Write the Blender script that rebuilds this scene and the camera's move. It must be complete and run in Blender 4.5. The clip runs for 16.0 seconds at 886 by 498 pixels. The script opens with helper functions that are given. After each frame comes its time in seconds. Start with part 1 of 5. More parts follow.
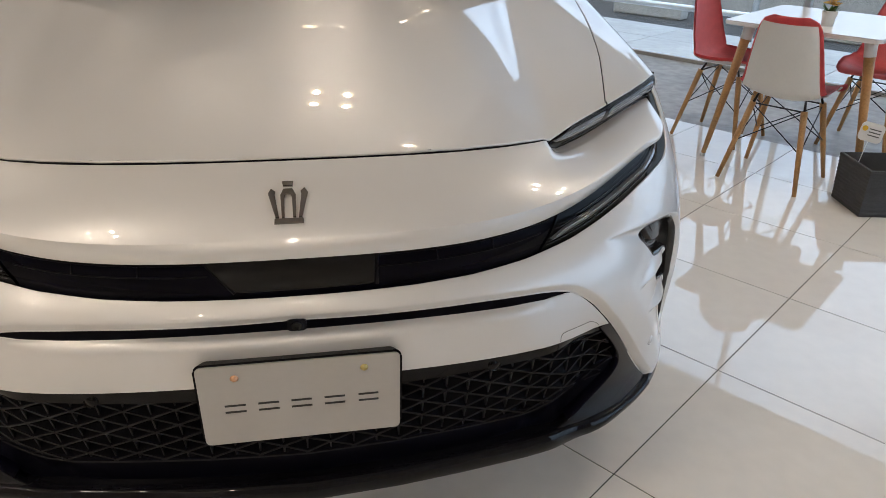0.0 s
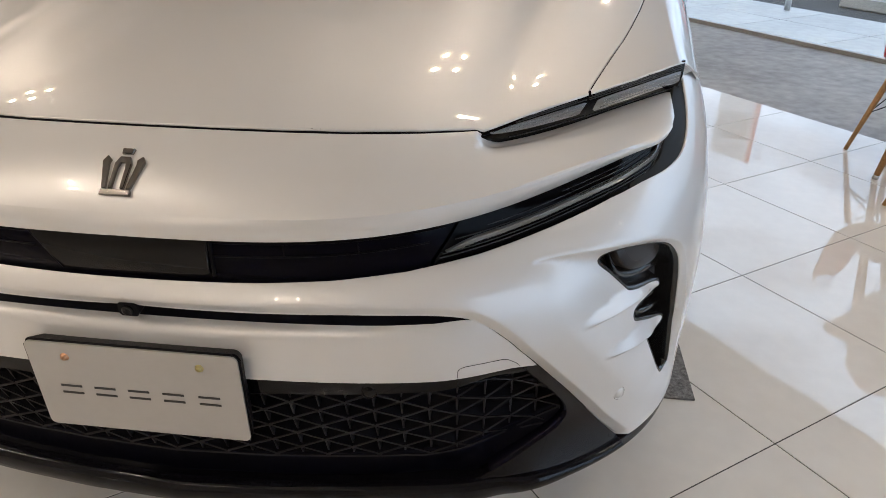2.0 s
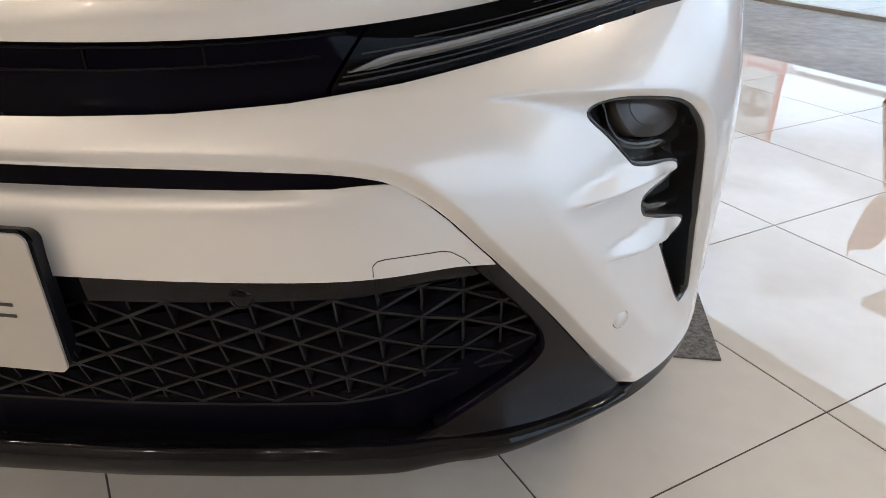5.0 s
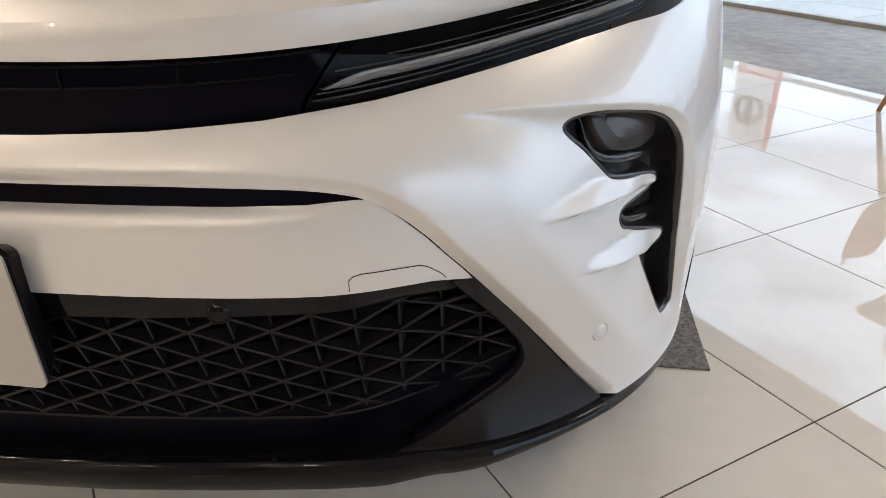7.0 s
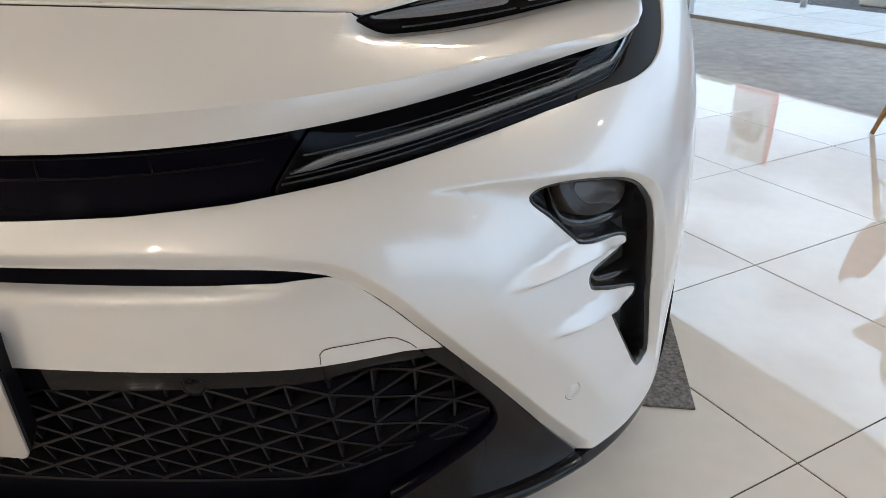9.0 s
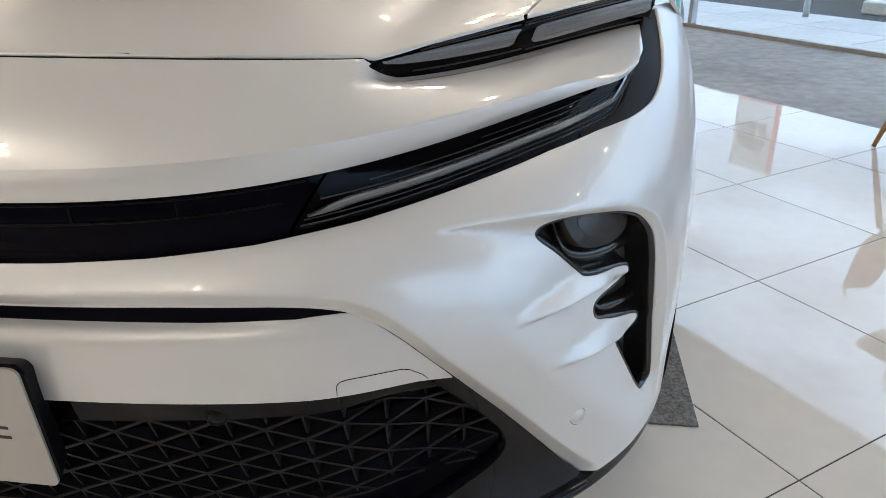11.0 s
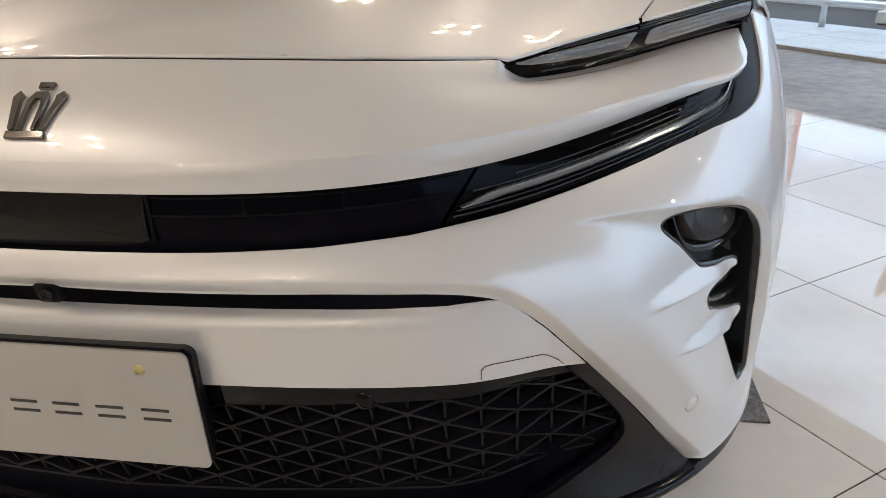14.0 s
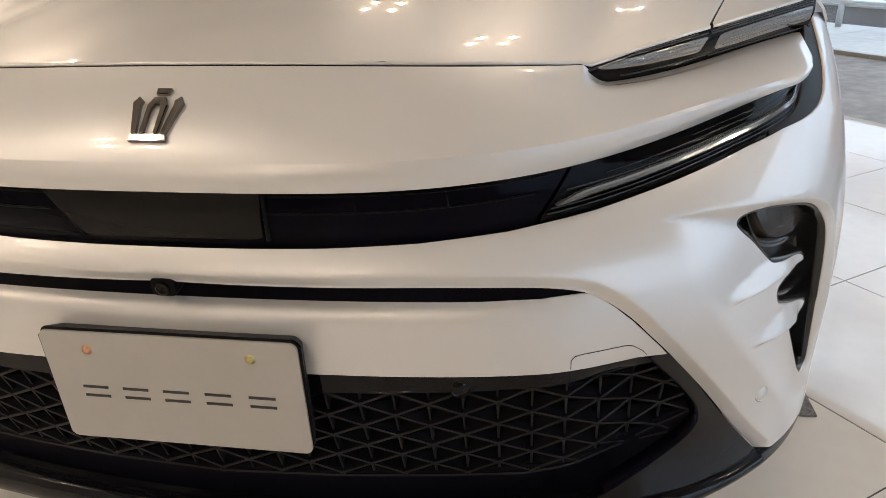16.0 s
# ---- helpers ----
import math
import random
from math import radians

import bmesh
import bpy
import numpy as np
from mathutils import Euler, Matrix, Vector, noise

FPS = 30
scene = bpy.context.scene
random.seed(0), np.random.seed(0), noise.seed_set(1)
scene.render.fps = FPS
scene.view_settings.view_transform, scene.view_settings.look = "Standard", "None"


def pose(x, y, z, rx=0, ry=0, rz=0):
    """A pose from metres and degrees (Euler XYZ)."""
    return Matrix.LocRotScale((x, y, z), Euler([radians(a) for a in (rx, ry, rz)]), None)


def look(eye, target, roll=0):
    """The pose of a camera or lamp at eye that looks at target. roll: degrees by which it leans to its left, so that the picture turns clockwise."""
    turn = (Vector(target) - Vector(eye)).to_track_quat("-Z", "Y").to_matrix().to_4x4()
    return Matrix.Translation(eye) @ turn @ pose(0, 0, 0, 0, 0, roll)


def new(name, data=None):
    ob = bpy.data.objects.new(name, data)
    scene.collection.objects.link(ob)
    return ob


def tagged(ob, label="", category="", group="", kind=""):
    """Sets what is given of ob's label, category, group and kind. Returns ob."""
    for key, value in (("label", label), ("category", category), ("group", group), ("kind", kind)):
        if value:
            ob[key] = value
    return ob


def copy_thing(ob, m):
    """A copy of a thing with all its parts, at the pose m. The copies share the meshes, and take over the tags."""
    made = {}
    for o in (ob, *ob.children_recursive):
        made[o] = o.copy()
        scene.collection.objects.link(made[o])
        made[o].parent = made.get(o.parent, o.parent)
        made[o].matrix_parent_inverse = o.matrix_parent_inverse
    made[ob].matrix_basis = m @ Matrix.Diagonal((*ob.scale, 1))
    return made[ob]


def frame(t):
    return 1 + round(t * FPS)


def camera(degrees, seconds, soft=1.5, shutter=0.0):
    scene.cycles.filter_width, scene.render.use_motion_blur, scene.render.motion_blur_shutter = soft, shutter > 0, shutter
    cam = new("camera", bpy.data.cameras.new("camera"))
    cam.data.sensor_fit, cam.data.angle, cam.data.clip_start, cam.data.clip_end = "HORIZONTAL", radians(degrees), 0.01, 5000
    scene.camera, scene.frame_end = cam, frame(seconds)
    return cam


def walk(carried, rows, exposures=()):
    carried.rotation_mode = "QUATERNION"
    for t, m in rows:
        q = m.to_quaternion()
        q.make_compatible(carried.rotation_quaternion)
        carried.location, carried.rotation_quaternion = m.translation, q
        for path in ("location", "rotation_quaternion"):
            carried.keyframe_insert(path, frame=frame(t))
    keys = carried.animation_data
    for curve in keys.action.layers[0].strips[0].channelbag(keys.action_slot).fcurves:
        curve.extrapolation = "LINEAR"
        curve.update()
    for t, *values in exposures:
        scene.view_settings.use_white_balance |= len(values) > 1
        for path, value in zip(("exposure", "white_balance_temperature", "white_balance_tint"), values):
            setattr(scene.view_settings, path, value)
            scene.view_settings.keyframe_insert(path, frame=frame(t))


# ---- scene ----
cam = camera(63.5, 16.0, soft=0.8)
PATH = [
    (0, (0.042, -0.981, 1.273), (0.384, 0.773, 0.374), 1.5),
    (0.5, (0.201, -1.002, 1.267), (0.358, 0.773, 0.359), 1.2),
    (1, (0.321, -0.985, 1.244), (0.307, 0.795, 0.333), 0.9),
    (1.5, (0.425, -0.898, 1.237), (0.298, 0.871, 0.313), 0.8),
    (2, (0.555, -0.796, 1.204), (0.35, 0.962, 0.273), 0.7),
    (2.5, (0.631, -0.664, 1.089), (0.404, 1.094, 0.163), 0.5),
    (3, (0.616, -0.589, 0.997), (0.385, 1.169, 0.07), 0.6),
    (3.5, (0.619, -0.557, 0.957), (0.389, 1.208, 0.044), 0.6),
    (4, (0.629, -0.537, 0.921), (0.395, 1.222, -0.002), 0.5),
    (6.5, (0.639, -0.54, 0.868), (0.393, 1.227, -0.036), 0.0),
    (7, (0.66, -0.536, 0.887), (0.414, 1.234, -0.011), -0.1),
    (7.5, (0.673, -0.532, 0.905), (0.424, 1.239, 0.011), -0.2),
    (8, (0.685, -0.526, 0.926), (0.431, 1.248, 0.038), -0.4),
    (8.5, (0.693, -0.518, 0.946), (0.437, 1.259, 0.064), -0.5),
    (9, (0.698, -0.521, 0.955), (0.435, 1.261, 0.084), -0.8),
    (9.5, (0.702, -0.527, 0.971), (0.436, 1.256, 0.104), -0.9),
    (12, (0.672, -0.552, 1.004), (0.388, 1.24, 0.161), -1.5),
    (12.5, (0.643, -0.56, 0.998), (0.357, 1.233, 0.16), -1.6),
    (13, (0.616, -0.571, 0.994), (0.328, 1.223, 0.159), -1.7),
    (13.5, (0.583, -0.59, 0.992), (0.296, 1.208, 0.165), -1.6),
    (14, (0.548, -0.609, 0.998), (0.259, 1.191, 0.175), -1.6),
    (14.5, (0.512, -0.626, 1.002), (0.215, 1.17, 0.174), -1.6),
    (15, (0.488, -0.636, 1.006), (0.189, 1.16, 0.179), -1.7),
    (15.5, (0.473, -0.647, 1.01), (0.169, 1.151, 0.189), -1.9),
    (16, (0.454, -0.666, 1.013), (0.145, 1.132, 0.194), -2.0),
]
walk(cam, [(t, look(eye, target, roll)) for t, eye, target, roll in PATH], exposures=[(0, 0.26, 6550, 11), (1, 0.31, 6650, 11), (2, 0.35, 6600, 12), (3, 0.46, 6500, 11), (4, 0.59, 6700, 12), (7, 0.64, 6950, 13), (9.5, 0.52, 6450, 9), (12.5, 0.42, 6150, 8), (13.5, 0.44, 6500, 11), (14.5, 0.47, 6650, 12), (16, 0.46, 7000, 13)])


# ---- light and sky ----
ROOM = pose(0, 0, 0, 0, 0, 36.7)  # the showroom stands turned against the car: u along the tiles towards the glass, v across


def build_world():
    w = bpy.data.worlds.new("sky")
    w.use_nodes = True
    scene.world = w
    nt = w.node_tree
    bg = nt.nodes["Background"]
    sky = nt.nodes.new("ShaderNodeTexSky")
    sky.sky_type = "NISHITA"
    sky.sun_disc = False
    sky.sun_elevation, sky.sun_rotation = radians(52), radians(60)
    co = nt.nodes.new("ShaderNodeTexCoord")
    mp = nt.nodes.new("ShaderNodeMapping")
    mp.inputs["Scale"].default_value = (1.0, 1.0, 2.6)
    cl = nt.nodes.new("ShaderNodeTexNoise")
    cl.inputs["Scale"].default_value, cl.inputs["Detail"].default_value, cl.inputs["Roughness"].default_value = 3.4, 8, 0.58
    ramp = nt.nodes.new("ShaderNodeValToRGB")
    ramp.color_ramp.elements[0].position, ramp.color_ramp.elements[1].position = 0.45, 0.515
    ramp.color_ramp.elements[0].color = (0.58, 0.58, 0.58, 1)
    mix = nt.nodes.new("ShaderNodeMixRGB")
    mix.inputs[2].default_value = (9.4, 12.0, 16.2, 1)
    nt.links.new(co.outputs["Generated"], mp.inputs[0])
    nt.links.new(mp.outputs[0], cl.inputs["Vector"])
    nt.links.new(cl.outputs["Fac"], ramp.inputs[0])
    nt.links.new(ramp.outputs[0], mix.inputs[0])
    dim = nt.nodes.new("ShaderNodeMixRGB")  # clear gaps between the clouds are deeper than they
    dim.blend_type = "MULTIPLY"
    dim.inputs[0].default_value, dim.inputs[2].default_value = 1, (0.50, 0.55, 0.64, 1)
    nt.links.new(sky.outputs[0], dim.inputs[1])
    nt.links.new(dim.outputs[0], mix.inputs[1])
    sep = nt.nodes.new("ShaderNodeSeparateXYZ")  # an overcast sky is brighter overhead
    nt.links.new(co.outputs["Generated"], sep.inputs[0])
    up = nt.nodes.new("ShaderNodeMapRange")
    up.inputs[1].default_value, up.inputs[2].default_value = 0.0, 1.0
    up.inputs[3].default_value, up.inputs[4].default_value = 0.56, 1.72
    nt.links.new(sep.outputs[2], up.inputs[0])
    over = nt.nodes.new("ShaderNodeMixRGB")
    over.blend_type = "MULTIPLY"
    over.inputs[0].default_value = 1
    nt.links.new(mix.outputs[0], over.inputs[1])
    nt.links.new(up.outputs[0], over.inputs[2])
    nt.links.new(over.outputs[0], bg.inputs[0])
    bg.inputs[1].default_value = 0.150


build_world()
sun = new("sun", bpy.data.lights.new("sun", "SUN"))
sun.data.energy, sun.data.angle, sun.data.color = 1.0, radians(14), (1.0, 0.96, 0.9)
sun.matrix_world = look((0, 0, 20), (6, 8.5, 0))

# ---- materials ----


def material(name, color, rough=0.5, metal=0.0, coat=0.0, spread=0.0, scale=20.0, bump=0.0, bump_scale=200.0, sheen=0.0, ior=1.5):
    """A plain surface: base colour with a little variation at two scales, and fine relief."""
    m = bpy.data.materials.new(name)
    m.use_nodes = True
    nt = m.node_tree
    b = nt.nodes["Principled BSDF"]
    b.inputs["Base Color"].default_value = (*color, 1)
    b.inputs["Roughness"].default_value, b.inputs["Metallic"].default_value, b.inputs["IOR"].default_value = rough, metal, ior
    b.inputs["Coat Weight"].default_value, b.inputs["Coat Roughness"].default_value = coat, 0.02
    if spread or bump:
        co = nt.nodes.new("ShaderNodeTexCoord")
    if spread:
        n1 = nt.nodes.new("ShaderNodeTexNoise")
        n1.inputs["Scale"].default_value, n1.inputs["Detail"].default_value = scale, 8
        n2 = nt.nodes.new("ShaderNodeTexNoise")
        n2.inputs["Scale"].default_value, n2.inputs["Detail"].default_value = scale * 9, 4
        add = nt.nodes.new("ShaderNodeMath")
        add.operation = "ADD"
        ramp = nt.nodes.new("ShaderNodeMapRange")
        ramp.inputs[1].default_value, ramp.inputs[2].default_value = 0.7, 1.3
        ramp.inputs[3].default_value, ramp.inputs[4].default_value = 1 - spread, 1 + spread
        mul = nt.nodes.new("ShaderNodeMixRGB")
        mul.blend_type = "MULTIPLY"
        mul.inputs[0].default_value, mul.inputs[1].default_value = 1, (*color, 1)
        for n in (n1, n2):
            nt.links.new(co.outputs["Object"], n.inputs["Vector"])
        nt.links.new(n1.outputs["Fac"], add.inputs[0])
        nt.links.new(n2.outputs["Fac"], add.inputs[1])
        nt.links.new(add.outputs[0], ramp.inputs[0])
        nt.links.new(ramp.outputs[0], mul.inputs[2])
        nt.links.new(mul.outputs[0], b.inputs["Base Color"])
    if bump:
        n3 = nt.nodes.new("ShaderNodeTexNoise")
        n3.inputs["Scale"].default_value, n3.inputs["Detail"].default_value = bump_scale, 3
        bp = nt.nodes.new("ShaderNodeBump")
        bp.inputs["Strength"].default_value, bp.inputs["Distance"].default_value = bump, 0.002
        nt.links.new(co.outputs["Object"], n3.inputs["Vector"])
        nt.links.new(n3.outputs["Fac"], bp.inputs["Height"])
        nt.links.new(bp.outputs[0], b.inputs["Normal"])
    return m


def glow(name, color, strength):
    m = bpy.data.materials.new(name)
    m.use_nodes = True
    nt = m.node_tree
    nt.nodes.remove(nt.nodes["Principled BSDF"])
    e = nt.nodes.new("ShaderNodeEmission")
    e.inputs[0].default_value, e.inputs[1].default_value = (*color, 1), strength
    nt.links.new(e.outputs[0], nt.nodes["Material Output"].inputs[0])
    return m


def glass(name, tint=(1, 1, 1), rough=0.0):
    m = bpy.data.materials.new(name)
    m.use_nodes = True
    b = m.node_tree.nodes["Principled BSDF"]
    b.inputs["Base Color"].default_value = (*tint, 1)
    b.inputs["Transmission Weight"].default_value, b.inputs["Roughness"].default_value, b.inputs["IOR"].default_value = 1.0, rough, 1.45
    return m


def pearl_paint():
    m = material("pearl_white_paint", (0.71, 0.702, 0.692), rough=0.40, coat=1.0)
    b = m.node_tree.nodes["Principled BSDF"]
    b.inputs["Metallic"].default_value = 0.32
    b.inputs["Coat Roughness"].default_value = 0.015
    return m


PAINT = pearl_paint()
GLOSS_BLACK = material("gloss_black_plastic", (0.003, 0.003, 0.0045), rough=0.05, ior=1.30)
SATIN_BLACK = material("satin_black_plastic", (0.0055, 0.0055, 0.0075), rough=0.42, ior=1.18, spread=0.15, scale=30, bump=0.15, bump_scale=900)
LATTICE_BLACK = material("satin_black_lattice", (0.0080, 0.0078, 0.0105), rough=0.46, ior=1.30, spread=0.15, scale=30, bump=0.1, bump_scale=900)
# the lattice's plastic again, coloured darker for the shade inside it
FACET_SHADED = material("shaded_facet_plastic", (0.0030, 0.0029, 0.0050), rough=0.5, ior=1.12)
INTAKE_BLACK = material("gloss_black_intake", (0.011, 0.011, 0.012), rough=0.10, ior=1.52)
INTAKE_BACK = material("dark_intake_back", (0.024, 0.023, 0.023), rough=0.3, ior=1.35)
STRIP_BLACK = material("deep_black_grille", (0.0018, 0.0017, 0.0050), rough=0.06, ior=1.14)
TRIM_BLACK = material("matte_black_trim", (0.011, 0.0102, 0.010), rough=0.42, ior=1.2)
DARK_CORE = material("dark_inner_plastic", (0.0024, 0.0024, 0.0055), rough=0.4, ior=1.12)
PANEL_GREY = material("dark_grey_radar_panel", (0.0075, 0.0071, 0.0072), rough=0.22, ior=1.28)
LAMP_BLACK = material("lamp_housing_black", (0.002, 0.002, 0.003), rough=0.06, ior=1.16)
LENS_GREY = material("clear_grey_light_guide", (0.17, 0.175, 0.185), rough=0.12, metal=0.3, coat=1.0)
LENS_CLEAR = material("clear_lens_block", (0.15, 0.153, 0.16), rough=0.14, metal=0.35, coat=1.0)
RIDGE = material("smoked_lens_ridge", (0.030, 0.030, 0.033), rough=0.12, ior=1.38)
FANG_BLACK = material("gloss_black_bumper_corner", (0.0035, 0.0035, 0.0055), rough=0.04, ior=1.34)
LIP_BLACK = material("gloss_black_lip", (0.004, 0.004, 0.006), rough=0.05, ior=1.33)
CHROME = material("dark_chrome", (0.22, 0.205, 0.195), rough=0.07, metal=1.0)
PLATE = material("plate_silver_white", (0.47, 0.455, 0.435), rough=0.38, metal=0.35, spread=0.02, scale=8)
INK = material("dark_grey_ink", (0.03, 0.03, 0.032), rough=0.5)
BRASS = material("brass_screw", (0.55, 0.47, 0.22), rough=0.3, metal=1.0)
COPPER = material("coppery_screw", (0.62, 0.36, 0.22), rough=0.3, metal=1.0)
TILE = material("polished_cream_porcelain", (0.795, 0.770, 0.725), rough=0.018, coat=0.0, spread=0.035, scale=2.0, ior=1.5)
GROUT = material("dark_grey_grout", (0.09, 0.085, 0.08), rough=0.9)
STONE = material("grey_stone_floor", (0.325, 0.318, 0.306), rough=0.55, spread=0.30, scale=1.3, bump=0.15, bump_scale=60, ior=1.36)
WALL = material("cream_wall_paint", (0.52, 0.495, 0.46), rough=0.6, spread=0.02, scale=3)
CEILING = material("warm_white_ceiling", (0.74, 0.70, 0.645), rough=0.8, spread=0.02, scale=3)
ALU = material("brushed_aluminium", (0.60, 0.61, 0.62), rough=0.32, metal=1.0, spread=0.05, scale=30)
# window track aluminium, its colour darkened for the shadow line along it
SILL = material("shade_toned_aluminium", (0.34, 0.33, 0.31), rough=0.5, metal=0.4, spread=0.15, scale=12)
PANE = glass("window_glass", (0.95, 1.0, 0.98))
PAVING = material("pale_concrete_paving", (0.355, 0.348, 0.335), rough=0.85, spread=0.12, scale=1.2, bump=0.2, bump_scale=80)
ASPHALT = material("asphalt", (0.040, 0.039, 0.038), rough=0.95, ior=1.2, spread=0.25, scale=3, bump=0.4, bump_scale=150)
RED = material("red_fabric_shell", (0.72, 0.15, 0.15), rough=0.55, spread=0.10, scale=25, bump=0.15, bump_scale=700)
SHELL = material("white_shell_plastic", (0.74, 0.73, 0.70), rough=0.4, spread=0.02, scale=10)
WOOD = material("beech_wood", (0.46, 0.25, 0.10), rough=0.45, spread=0.22, scale=14)
WIRE = material("black_steel_wire", (0.01, 0.01, 0.011), rough=0.4)
TOP = material("white_laminate", (0.80, 0.80, 0.80), rough=0.12, spread=0.01, scale=5)
WICKER = material("dark_grey_woven_planter", (0.05, 0.05, 0.052), rough=0.65, spread=0.2, scale=20)
RUBBER = material("tyre_rubber", (0.012, 0.012, 0.012), rough=0.75)
RIM = material("grey_alloy", (0.30, 0.30, 0.31), rough=0.3, metal=1.0)
DARK_GLASS = material("dark_tinted_glass", (0.01, 0.012, 0.013), rough=0.02, coat=1.0)
MAT = material("grey_carpet_mat", (0.20, 0.195, 0.19), rough=0.95, spread=0.75, scale=110, bump=1.0, bump_scale=260)
LEAF = material("green_leaf", (0.07, 0.14, 0.03), rough=0.5, spread=0.3, scale=10)
PETAL = material("yellow_petal", (0.75, 0.45, 0.03), rough=0.6, spread=0.1, scale=30)
FOG_LENS = material("smoked_fog_lens", (0.045, 0.038, 0.035), rough=0.06, ior=1.30)
FOG_BOWL = material("fog_lamp_reflector", (0.062, 0.052, 0.048), rough=0.16, metal=0.4, ior=1.4)


def cloth(name, color):
    """Thin printed banner cloth that the sky shines through."""
    m = material(name, color, rough=0.7)
    nt = m.node_tree
    t = nt.nodes.new("ShaderNodeBsdfTranslucent")
    t.inputs[0].default_value = (*color, 1)
    mix = nt.nodes.new("ShaderNodeMixShader")
    mix.inputs[0].default_value = 0.88
    nt.links.new(nt.nodes["Principled BSDF"].outputs[0], mix.inputs[1])
    nt.links.new(t.outputs[0], mix.inputs[2])
    nt.links.new(mix.outputs[0], nt.nodes["Material Output"].inputs[0])
    return m


BANNER_WHITE, BANNER_RED, BANNER_GREY = cloth("banner_white", (0.93, 0.93, 0.91)), cloth("banner_red", (0.80, 0.07, 0.08)), cloth("banner_grey", (0.12, 0.12, 0.115))
TEAL = cloth("teal_print", (0.10, 0.62, 0.52))
SIGN_WHITE = material("white_print", (0.75, 0.75, 0.74), rough=0.5)
SIGN_GREY = material("grey_print", (0.12, 0.12, 0.12), rough=0.5)
LAMP_GLOW = glow("warm_downlight", (1.0, 0.865, 0.72), 310.0)
LAMP_RING = glow("warm_reflector_glow", (1.0, 0.74, 0.42), 5.0)
GREEN = material("hedge_green", (0.06, 0.11, 0.03), rough=0.8, spread=0.4, scale=6)
SOIL = material("dark_soil", (0.03, 0.022, 0.016), rough=0.95, spread=0.3, scale=40)
CONCRETE = material("grey_concrete", (0.30, 0.29, 0.27), rough=0.85, spread=0.15, scale=3, bump=0.2, bump_scale=80)

# ---- mesh helpers ----


def link_mesh(name, me, mat, parent=None, label="", smooth=True):
    me.materials.append(mat)
    if smooth:
        for p in me.polygons:
            p.use_smooth = True
    ob = new(name, me)
    ob.parent = parent
    if label:
        ob["label"] = label
    return ob


def part(name, bm, mat, parent=None, label="", smooth=True):
    """Links a bmesh as one mesh object, under a thing or a part."""
    me = bpy.data.meshes.new(name)
    bmesh.ops.recalc_face_normals(bm, faces=bm.faces)
    bm.to_mesh(me)
    bm.free()
    return link_mesh(name, me, mat, parent, label, smooth)


def box_bm(sx, sy, sz, m=None, bevel=0.0, segments=2, bm=None):
    """A bevelled box of that size, centred on m."""
    fresh = bmesh.new()
    bmesh.ops.create_cube(fresh, size=1, matrix=Matrix.Diagonal((sx, sy, sz, 1)))
    if bevel:
        bmesh.ops.bevel(fresh, geom=list(fresh.edges), offset=bevel, segments=segments, affect="EDGES", profile=0.5)
    if m is not None:
        bmesh.ops.transform(fresh, matrix=m, verts=fresh.verts)
    if bm is None:
        return fresh
    me = bpy.data.meshes.new("tmp")
    fresh.to_mesh(me)
    fresh.free()
    bm.from_mesh(me)
    bpy.data.meshes.remove(me)
    return bm


def rod(bm, a, b, r0, r1=None, sides=10, caps=True):
    """A round, tapered rod from a to b, added to bm."""
    a, b = Vector(a), Vector(b)
    r1 = r0 if r1 is None else r1
    q = (b - a).to_track_quat("Z", "Y").to_matrix()
    rings = []
    for p, r in ((a, r0), (b, r1)):
        rings.append([bm.verts.new(p + q @ Vector((r * math.cos(2 * math.pi * k / sides), r * math.sin(2 * math.pi * k / sides), 0))) for k in range(sides)])
    for k in range(sides):
        bm.faces.new((rings[0][k], rings[0][(k + 1) % sides], rings[1][(k + 1) % sides], rings[1][k]))
    if caps:
        bm.faces.new(rings[0][::-1])
        bm.faces.new(rings[1])
    return bm


def lathe(profile, sides=28, bm=None, m=None):
    """A turned form round z from (radius, height) pairs."""
    bm = bm or bmesh.new()
    made = []
    for r, z in profile:
        made.append([bm.verts.new((r * math.cos(2 * math.pi * k / sides), r * math.sin(2 * math.pi * k / sides), z)) for k in range(sides)])
    for a, b in zip(made, made[1:]):
        for k in range(sides):
            bm.faces.new((a[k], a[(k + 1) % sides], b[(k + 1) % sides], b[k]))
    if m is not None:
        bmesh.ops.transform(bm, matrix=m, verts=[v for ring in made for v in ring])
    return bm


def catmull(points, per=6, closed=False):
    """A smooth curve through the points."""
    pts = [Vector(p) for p in points]
    n, out = len(pts), []
    for i in range(n if closed else n - 1):
        if closed:
            p0, p1, p2, p3 = pts[i - 1], pts[i], pts[(i + 1) % n], pts[(i + 2) % n]
        else:
            p0, p1, p2, p3 = pts[max(i - 1, 0)], pts[i], pts[i + 1], pts[min(i + 2, n - 1)]
        for k in range(per):
            t = k / per
            out.append(0.5 * (2 * p1 + (p2 - p0) * t + (2 * p0 - 5 * p1 + 4 * p2 - p3) * t * t + (3 * p1 - p0 - 3 * p2 + p3) * t**3))
    if not closed:
        out.append(pts[-1])
    return out


def resample(points, step):
    """The closed outline with points about a step apart, its corners kept."""
    out = []
    for a, b in zip(points, points[1:] + points[:1]):
        n = max(1, int((b - a).length / step + 0.5))
        out += [a.lerp(b, k / n) for k in range(n)]
    return out


